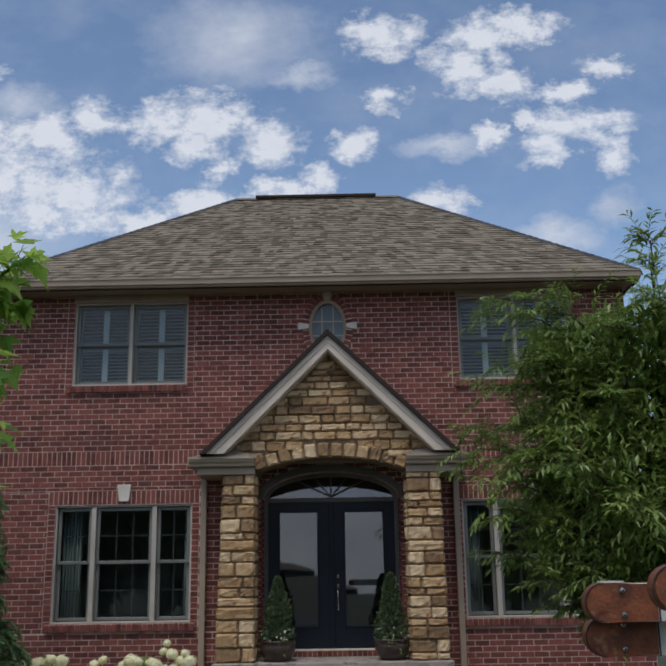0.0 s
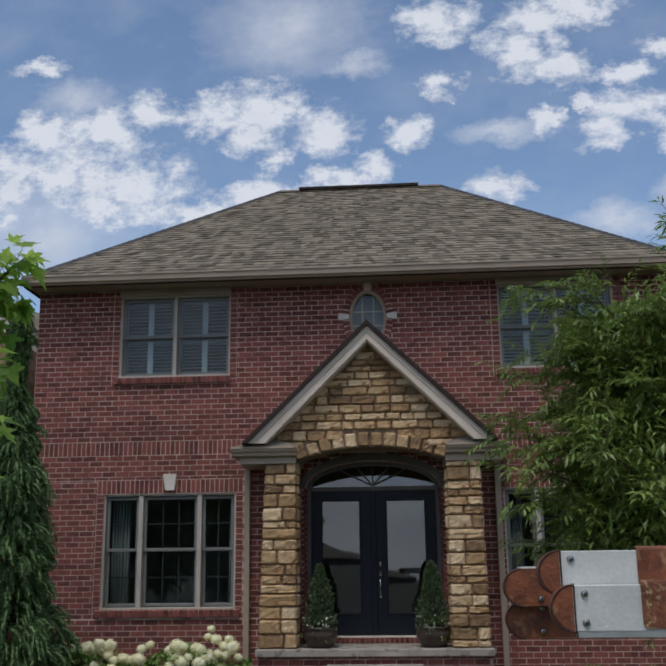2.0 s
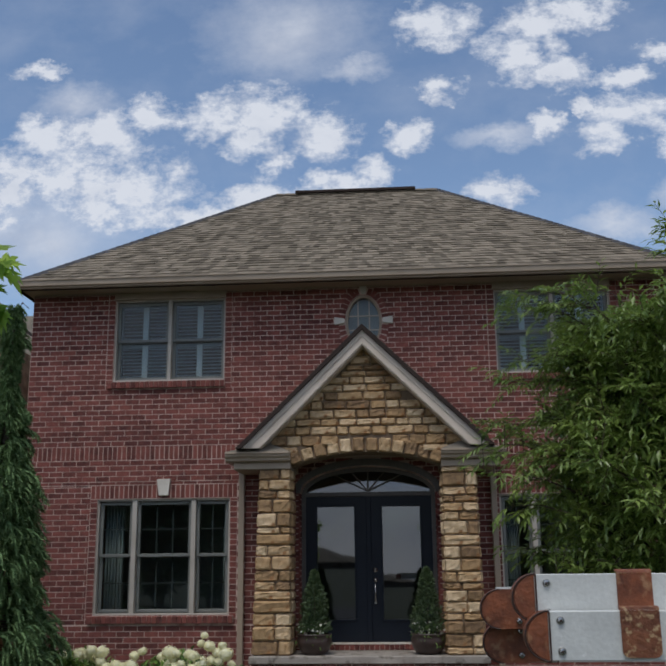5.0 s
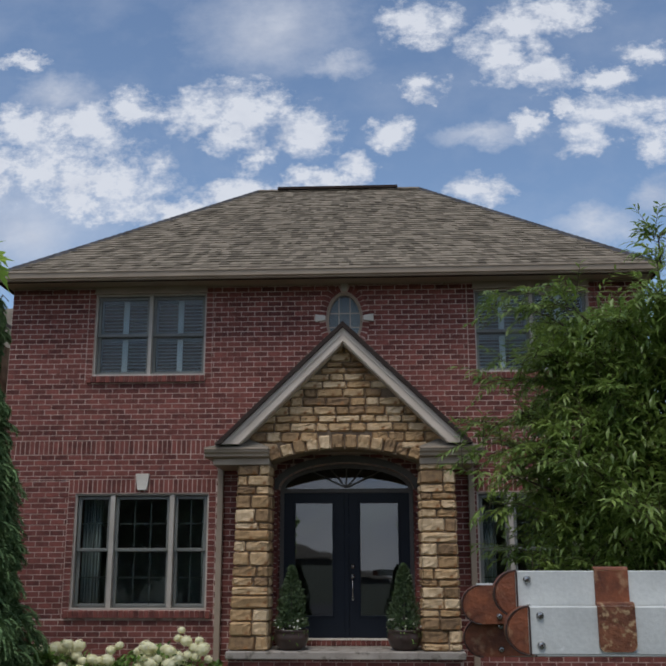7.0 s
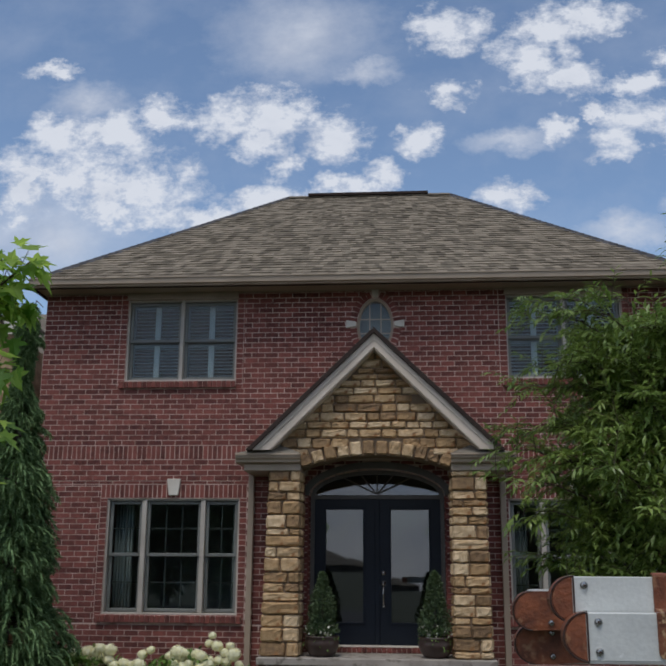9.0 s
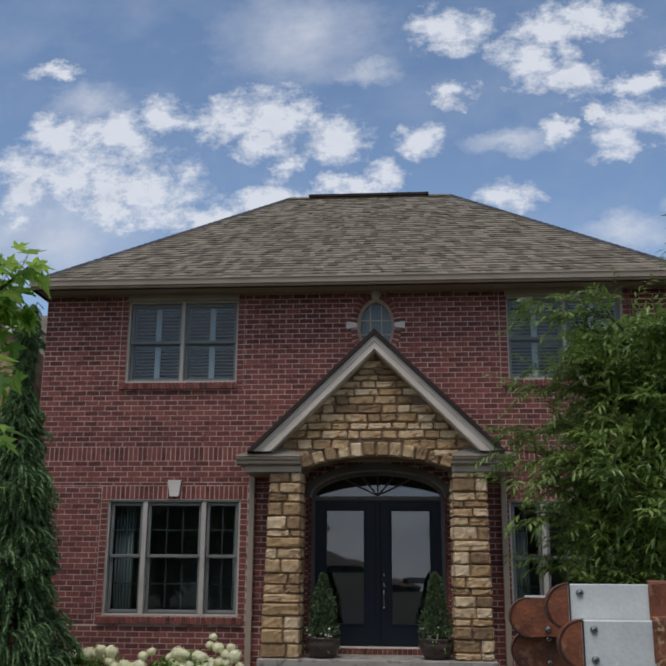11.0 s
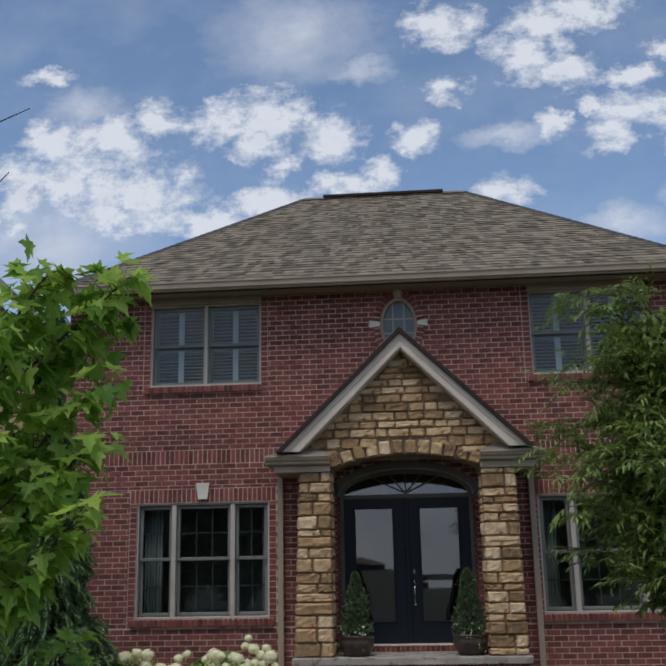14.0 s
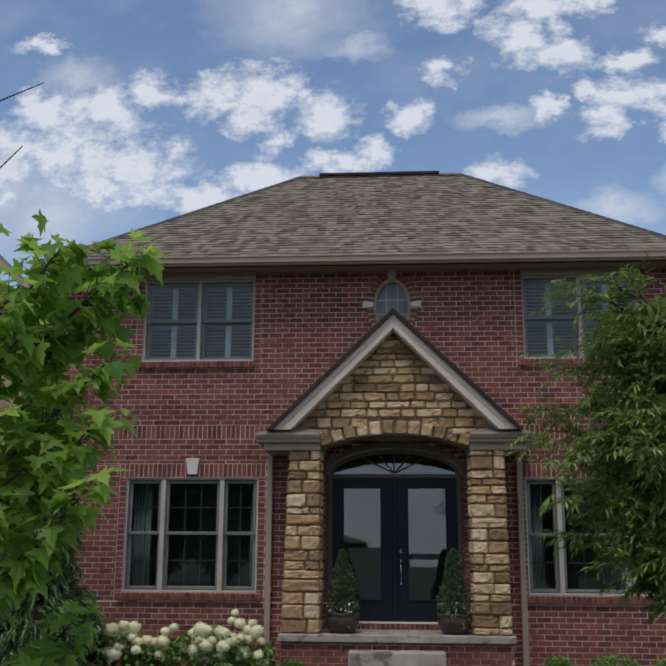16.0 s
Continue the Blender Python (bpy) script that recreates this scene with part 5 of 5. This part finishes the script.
# potted cone topiaries on the porch
def potted_cone(x, y, seed, tall):
    r = random.Random(seed)
    pt = thing("potted_topiary", "cone topiary with white blossoms in a brown glazed pot", "potted plant", "pots beside the front door", at=(x, y, 0.40))
    bm = bmesh.new()
    lathe(bm, [(0.130, 0.0), (0.148, 0.006), (0.200, 0.07), (0.228, 0.14), (0.230, 0.19), (0.215, 0.235), (0.228, 0.247), (0.228, 0.265), (0.200, 0.265), (0.195, 0.235)], 36)
    part("pot", bm, M_POT, pt, "brown glazed pot", smooth=True)
    bm = bmesh.new()
    lathe(bm, [(0.183, 0.225), (0.10, 0.24), (0.01, 0.245)], 20)
    part("soil", bm, M_MULCH, pt)
    bm = bmesh.new()
    tube(bm, [(0, 0, 0.2), (0, 0, 0.6), (0, 0, tall - 0.1)], [0.012, 0.010, 0.004], 6)
    part("stem", bm, M_BARK, pt)
    global verts, faces
    verts, faces = [], []
    for k in range(4200):
        h = r.random() ** 1.35
        z = 0.30 + h * (tall - 0.30)
        rad = 0.212 * (1 - h) ** 0.62 * r.uniform(0.5, 1.08) * (1 + 0.10 * math.sin(9 * h + seed)) + 0.004
        a = r.uniform(0, 6.283)
        o = Vector((math.cos(a), math.sin(a), 0))
        leaf_quad(verts, faces, o * rad + Vector((0, 0, z)), (o * 0.6 + wild(r) * 0.7 + Vector((0, 0, 0.8))).normalized(), Vector((0, 0, 1)) + o, r.uniform(0.03, 0.055), r.uniform(0.010, 0.017))
    mesh_part("cone", pydata("topiary_cone", verts, faces, M_CONE), pt, label="dense dark green cone", kind="stuff")
    verts, faces = [], []
    for k in range(240):
        a, rad = r.uniform(0, 6.283), 0.10 + 0.15 * r.random()
        p = Vector((math.cos(a) * rad, math.sin(a) * rad, 0.27 + r.uniform(-0.06, 0.09) - (0.10 if rad > 0.22 else 0)))
        leaf_quad(verts, faces, p, wild(r), Vector((0, 0, 1)), r.uniform(0.03, 0.06), r.uniform(0.015, 0.025))
    mesh_part("trailing_leaves", pydata("trailing_leaves", verts, faces, M_BUSH), pt, kind="stuff")
    verts, faces = [], []
    for k in range(46):
        a, rad = r.uniform(0, 6.283), 0.11 + 0.13 * r.random()
        p = Vector((math.cos(a) * rad, math.sin(a) * rad, 0.31 + r.uniform(-0.05, 0.10)))
        up = (wild(r) + Vector((0, -0.6, 0.5))).normalized()
        s = up.cross(wild(r)).normalized()
        for q in range(5):
            leaf_quad(verts, faces, p, Matrix.Rotation(q * 1.2566, 3, up) @ s, up, 0.020, 0.016)
    mesh_part("blossoms", pydata("blossoms", verts, faces, M_TINY), pt, label="small white blossoms", kind="stuff")


potted_cone(-0.765, -0.66, 3, 1.07)
potted_cone(0.745, -0.66, 6, 1.09)

# ---- across the street, behind the walk ----
M_SIDING = surface("grey_siding", (0.06, 0.052, 0.046), (0.10, 0.088, 0.078), 2, 30, 0.8)


def neighbour(x0, x1, ridge0, ridge1, eave, peak, y):
    nb = thing("neighbour_house", "grey hip-roofed house across the street", "house", "houses across the street")
    part("wall", boxes((x0 + 1, x1 - 1, y - 12, y, GROUND, eave)), M_SIDING, nb)
    bm = bmesh.new()
    vs = [bm.verts.new(p) for p in ((x0, y + 1, eave), (x1, y + 1, eave), (x1, y - 13, eave), (x0, y - 13, eave), (ridge0, y - 6, peak), (ridge1, y - 6, peak))]
    for f in ((0, 1, 5, 4), (1, 2, 5), (2, 3, 4, 5), (3, 0, 4), (0, 3, 2, 1)):
        bm.faces.new([vs[i] for i in f])
    part("roof", bm, MATS["roof_deck"], nb)
    for k in range(3):
        x = x0 + (x1 - x0) * (0.25 + 0.25 * k)
        part("window", boxes((x - 0.7, x + 0.7, y + 0.002, y + 0.05, 0.2, eave - 0.5)), M_EDGE, nb)


neighbour(-14.0, 8.0, -3.8, -2.6, 2.0, 6.75, -300)
neighbour(-3.0, 16.0, 5.6, 6.4, 1.6, 4.6, -345)


# broad dark trees that close the street, seen in the window panes
def street_tree(x, y, tall, spread, seed):
    r = random.Random(seed)
    ob = thing("street_tree", "broad dark green shade tree across the street", "tree", "shade trees across the street", at=(x, y, GROUND))
    part("trunk", tube(bmesh.new(), [(0, 0, 0), (0.05, 0, tall * 0.3), (0, 0.05, tall * 0.85)], [0.22, 0.17, 0.04], 8), M_BARK, ob)
    global verts, faces
    verts, faces = [], []
    for k in range(3000):
        n = wild(r)
        lump = 0.75 + 0.25 * math.sin(n.x * 5 + seed) * math.cos(n.z * 6)
        p = Vector((n.x * spread, n.y * spread, tall * 0.52 + n.z * tall * 0.47)) * 1.0
        p = Vector((0, 0, tall * 0.52)) + (p - Vector((0, 0, tall * 0.52))) * lump * r.random() ** 0.35
        leaf_quad(verts, faces, p, (n + wild(r)).normalized(), Vector((0, 0, 1)), r.uniform(0.6, 0.95), r.uniform(0.45, 0.7))
    mesh_part("crown", pydata("street_crown", verts, faces, M_CONE), ob, kind="stuff")


for k, (x, y, tall, spread) in enumerate(((-8.3, -30, 6.5, 2.2), (-11.0, -31, 8.0, 2.8), (-14.6, -30, 8.5, 3.2), (7.2, -27, 7.5, 2.6), (11.5, -30, 9, 3.4))):
    street_tree(x, y, tall, spread, 70 + k)

# ---- stones of the portico ----
def stone_mesh(seed, w, h, d):
    """A split-faced stone: front at y = 0, cut edges behind, an uneven pillowed face."""
    r = random.Random(seed)
    rim = min(0.020, w * 0.2, h * 0.24)
    us = [0, rim] + [rim + (w - 2 * rim) * (k + r.uniform(-0.3, 0.3)) / 4 for k in (1, 2, 3)] + [w - rim, w]
    ws = [0, rim] + [rim + (h - 2 * rim) * r.uniform(0.22, 0.42), rim + (h - 2 * rim) * r.uniform(0.58, 0.8)] + [h - rim, h]
    nx, nz = len(us) - 1, len(ws) - 1
    lean, tilt = r.uniform(-0.012, 0.012), r.uniform(-0.012, 0.012)
    vs, fs = [], []
    for j, z in enumerate(ws):
        for i, x in enumerate(us):
            edge = i in (0, nx) or j in (0, nz)
            corner_ = i in (0, nx) and j in (0, nz)
            jx, jz = r.uniform(-0.009, 0.009), r.uniform(-0.009, 0.009)
            cx = 0.013 * (1 if i == 0 else -1) if corner_ else 0
            cz = 0.013 * (1 if j == 0 else -1) if corner_ else 0
            y = r.uniform(0.008, 0.028) if edge else -0.016 + lean * (x / w - 0.5) + tilt * (z / h - 0.5) + r.uniform(-0.008, 0.008)
            vs.append((min(max(x + jx + cx, 0), w), y, min(max(z + jz + cz, 0), h)))
    for j in range(nz):
        for i in range(nx):
            a = j * (nx + 1) + i
            fs.append((a, a + 1, a + nx + 2, a + nx + 1))
    ring = [i for i in range(nx + 1)] + [j * (nx + 1) + nx for j in range(1, nz + 1)] + [nz * (nx + 1) + i for i in range(nx - 1, -1, -1)] + [j * (nx + 1) for j in range(nz - 1, 0, -1)]
    base = len(vs)
    for k in ring:
        vs.append((vs[k][0], d, vs[k][2]))
    for k in range(len(ring)):
        m = (k + 1) % len(ring)
        fs.append((ring[k], base + k, base + m, ring[m]))
    return pydata("stone", vs, fs, M_STONE)


rng = random.Random(17)
serial = 0
for n, (x0, x1) in enumerate(PIL):
    z = 0.402
    row = 0
    while z < 2.80:
        h = min(rng.choice((0.095, 0.12, 0.145, 0.165, 0.185)), 2.838 - z)
        if 2.838 - z - h < 0.06:
            h = 2.838 - z
        spread = 0.016 * (1 - (z - 0.4) / 2.4)
        a, b = (x0 - 5 * spread, x1 + 0.3 * spread) if n == 0 else (x0 - 0.3 * spread, x1 + 2 * spread)
        cut = a + (b - a) * rng.choice((0.33, 0.45, 0.58, 0.67))
        spans = [(a, cut), (cut, b)] if rng.random() < 0.86 else [(a, b)]
        for p, q in spans:
            serial += 1
            mesh_part("stone", stone_mesh(serial, q - p - 0.008, h - 0.008, 0.10), portico, pose(p + 0.004, FRONT + rng.uniform(-0.012, 0.012), z + 0.004))
        # the return face that looks at the door, or away from it
        for side, turn in ((b, 90), (a, -90)):
            serial += 1
            depth = 0.30
            ob = stone_mesh(serial, depth - 0.008, h - 0.008, 0.06)
            m = pose(side + 0.0, FRONT + 0.115, z + 0.004, 0, 0, 90) if turn == 90 else pose(side, FRONT + 0.115 + depth, z + 0.004, 0, 0, -90)
            mesh_part("stone", ob, portico, m)
        z += h
        row += 1
# voussoirs over the arch
count = 12
for k in range(count):
    t0, t1 = -aa + 2 * aa * k / count, -aa + 2 * aa * (k + 1) / count
    serial += 1
    tm = (t0 + t1) / 2
    w = ar * (t1 - t0)
    h = rng.uniform(0.165, 0.20)
    me = stone_mesh(serial, w - 0.010, h, 0.30)
    m = Matrix.Translation((acx + ar * math.sin(tm), FRONT - 0.012 + rng.uniform(-0.008, 0.008), A_TOP - ar + ar * math.cos(tm))) @ Matrix.Rotation(tm, 4, "Y") @ Matrix.Translation((-w / 2 + 0.005, 0, 0.004))
    mesh_part("stone", me, portico, m)
# coursed rubble in the gable
z = 2.89
while z < G_APEX + 0.02:
    h = rng.choice((0.085, 0.105, 0.125, 0.145))
    half = min((G_APEX + 0.22 - z) / slope, 1.56)
    x = MID - half - rng.random() * 0.1
    while x < MID + half:
        w = rng.uniform(0.16, 0.38)
        xc = x + w / 2
        inner = A_TOP - ar + math.sqrt(max((ar + 0.165) ** 2 - (xc - acx) ** 2, 0)) if abs(xc - acx) < ahw + 0.05 else 2.86
        rim_ = (APEX - 0.06 - z - 0.55 * h) / sl
        if z + h * 0.35 > inner and x > MID - rim_ and x + w < MID + rim_:
            serial += 1
            mesh_part("stone", stone_mesh(serial, w - 0.008, h - 0.007, 0.08), portico, pose(x + 0.004, FRONT + rng.uniform(-0.008, 0.010), z + 0.003, 0, rng.uniform(-1.2, 1.2), 0))
        x += w
    z += h

# ---- bricks of the front wall ----
COURSE, LONG, JOINT, PROUD = 0.0783, 0.2030, 0.0112, 0.0032
rng = random.Random(23)
STRIP = 0.105
clear = []                                         # where no running bond is laid
for x0, x1 in UP:
    clear.append((x0 - STRIP, x1 + STRIP, UPZ[0] - 0.125, TOP))
for x0, x1 in LOW:
    clear.append((x0 - STRIP, x1 + STRIP, LOWZ[0] - 0.125, 2.722))
near, rest = [], []


def lay(x0, x1, z0, z1, y=-PROUD):
    cx, cz = (x0 + x1) / 2, (z0 + z1) / 2
    # cut round the oval window's ring and the arched doorway
    keep = 0.0
    if abs(cz - OVAL[1]) < OVAL[3] + 0.10:
        mid, keep = OVAL[0], (OVAL[2] + 0.10) * math.sqrt(1 - ((cz - OVAL[1]) / (OVAL[3] + 0.10)) ** 2)
    elif cz < SPRING + 0.02:
        mid, keep = dcx, half_w
    elif cz < CROWN + 0.105:
        mid, keep = dcx, (half_w + 0.10) * math.sqrt(max(1 - ((cz - SPRING) / (rise + 0.105)) ** 2, 0))
    if keep and x1 > mid - keep and x0 < mid + keep:
        for p, q in ((x0, min(x1, mid - keep)), (max(x0, mid + keep), x1)):
            if q - p > 0.015:
                lay(p, q, z0, z1, y)
        return
    row = (x0, x1, z0, z1, y + rng.uniform(-0.0015, 0.0015))
    if abs(cx - 0.9) < 1.3 and cz > 3.9 and len(near) < 290:
        near.append(row)
    else:
        rest.append(row)


def bond(bottom, top, course):
    rows = round((top - bottom) / COURSE)
    for n in range(rows):
        z0, z1 = bottom + (top - bottom) * n / rows, bottom + (top - bottom) * (n + 1) / rows
        levels = sorted({z0, z1, *(v for c in clear for v in c[2:] if z0 + 0.012 < v < z1 - 0.012)})
        for lo, hi in zip(levels, levels[1:]):
            mid = (lo + hi) / 2
            cuts = sorted((c[0], c[1]) for c in clear if c[2] < mid < c[3])
            x = W - (LONG / 2 if (n + course) % 2 else 0)
            while x < E_:
                spans = [(max(x, W) + JOINT / 2, min(x + LONG, E_) - JOINT / 2)]
                for c0, c1 in cuts:
                    spans = [s for p, q in spans for s in ((p, min(q, c0 - JOINT / 2)), (max(p, c1 + JOINT / 2), q)) if s[1] - s[0] > 0.02]
                for p, q in spans:
                    if hi - lo > JOINT + 0.006:
                        lay(p, q, lo + JOINT / 2, hi - JOINT / 2)
                x += LONG


bond(GROUND, 3.085, 0)
bond(3.295, TOP, 1)


def soldiers(x0, x1, z0, z1, y=-PROUD):
    n = max(1, round((x1 - x0) / 0.071))
    for k in range(n):
        lay(x0 + (x1 - x0) * k / n + JOINT / 2, x0 + (x1 - x0) * (k + 1) / n - JOINT / 2, z0 + JOINT / 2, z1 - JOINT / 2, y)


soldiers(W, E_, 3.085, 3.295)
for x0, x1 in LOW:
    soldiers(x0 - STRIP, x1 + STRIP, 2.52, 2.722)
    z = LOWZ[0] - 0.125
    while z < 2.515:
        for a, b in ((x0 - STRIP, x0), (x1, x1 + STRIP)):
            lay(a + JOINT / 2, b - 0.002, z + JOINT / 2, min(z + COURSE, 2.518) - JOINT / 2)
        z += COURSE
for x0, x1 in UP:
    z = UPZ[0] - 0.125
    while z < TOP - 0.06:
        for a, b in ((x0 - STRIP, x0), (x1, x1 + STRIP)):
            lay(a + JOINT / 2, b - 0.002, z + JOINT / 2, min(z + COURSE, TOP - 0.05) - JOINT / 2)
        z += COURSE


def brick_verts(w, h, d):
    return [(0, 0, 0), (w, 0, 0), (w, 0, h), (0, 0, h), (0, d, 0), (w, d, 0), (w, d, h), (0, d, h)], [(0, 1, 2, 3), (4, 0, 3, 7), (1, 5, 6, 2), (3, 2, 6, 7), (4, 5, 1, 0)]


shared = {}
for x0, x1, z0, z1, y in near:
    key = (round(x1 - x0, 2), round(z1 - z0, 2))
    if key not in shared:
        vs, fs = brick_verts(x1 - x0, z1 - z0, 0.03)
        shared[key] = pydata("brick", vs, fs, M_BRICK)
    mesh_part("brick", shared[key], wall_front, pose(x0, y, z0))
verts, faces = [], []
for x0, x1, z0, z1, y in rest:
    vs, fs = brick_verts(x1 - x0, z1 - z0, 0.03)
    n = len(verts)
    verts += [(x + x0, yy + y, z + z0) for x, yy, z in vs]
    faces += [tuple(i + n for i in f) for f in fs]
mesh_part("brickwork", pydata("brickwork", verts, faces, M_BRICKS), wall_front, label="red and dark red bricks in running bond", kind="stuff")

# rowlock sills stand proud under every window
for x0, x1, z in [(a - 0.07, b + 0.01, UPZ[0]) for a, b in UP] + [(a - 0.07, b + 0.07, LOWZ[0]) for a, b in LOW]:
    part("sill_bed", boxes((x0, x1, -0.035, -0.008, z - 0.098, z - 0.004)), M_MORTAR, house)
    n = round((x1 - x0) / 0.0725)
    for k in range(n):
        a, b = x0 + (x1 - x0) * k / n + 0.005, x0 + (x1 - x0) * (k + 1) / n - 0.005
        bm = bmesh.new()
        run_x(bm, [(-0.055, z - 0.105), (0.01, z - 0.105), (0.01, z + 0.002), (-0.055, z - 0.012)], a, b)
        part("sill_brick", bm, M_BRICK, house)
# a ring of brick on end round the oval window
for k in range(34):
    a = 2 * math.pi * k / 34
    c, s = math.cos(a), math.sin(a)
    if abs(s) < 0.13 or (s > 0 and abs(c) < 0.13):
        continue
    t = math.atan2(s * OVAL[2], c * OVAL[3])
    px, pz = OVAL[0] + (OVAL[2] + 0.004) * c, OVAL[1] + (OVAL[3] + 0.004) * s
    bm = boxes((0, 0.105, -0.012, 0.02, -0.031, 0.031))
    ob = part("ring_brick", bm, M_BRICK, house)
    ob.matrix_local = Matrix.Translation((px, 0, pz)) @ Matrix.Rotation(-math.atan2(s / OVAL[3], c / OVAL[2]), 4, "Y")
# bricks of the porch base
z, course = GROUND, 0
while z < 0.29:
    x = -1.58 - (LONG / 2 if course % 2 else 0)
    while x < 1.50:
        a, b = max(x, -1.58) + JOINT / 2, min(x + LONG, 1.50) - JOINT / 2
        if b - a > 0.03:
            key = ("base", round(b - a, 2))
            if key not in shared:
                vs, fs = brick_verts(b - a, min(COURSE, 0.297 - z) - JOINT, 0.03)
                shared[key] = pydata("brick", vs, fs, M_BRICK)
            mesh_part("brick", shared[key], portico, pose(a, -0.867, z + JOINT / 2))
        x += LONG
    z, course = z + COURSE, course + 1
# a taupe casing lines the doorway's arch, over brick jambs
bm = bmesh.new()
prism(bm, arch_points(40, 0.10) + arch_points(40, 0.0)[::-1], -0.014, 0.20)
part("arch_casing", bm, M_CASING, house, "dark taupe arched casing")
for k in range(27):
    z = 0.474 + 0.0775 * k
    for x in (DOOR_X[0] - 0.02, DOOR_X[1] - 0.004):
        part("jamb_brick", boxes((x, x + 0.024, -0.002, 0.21, z, z + 0.067)), M_BRICK, house)
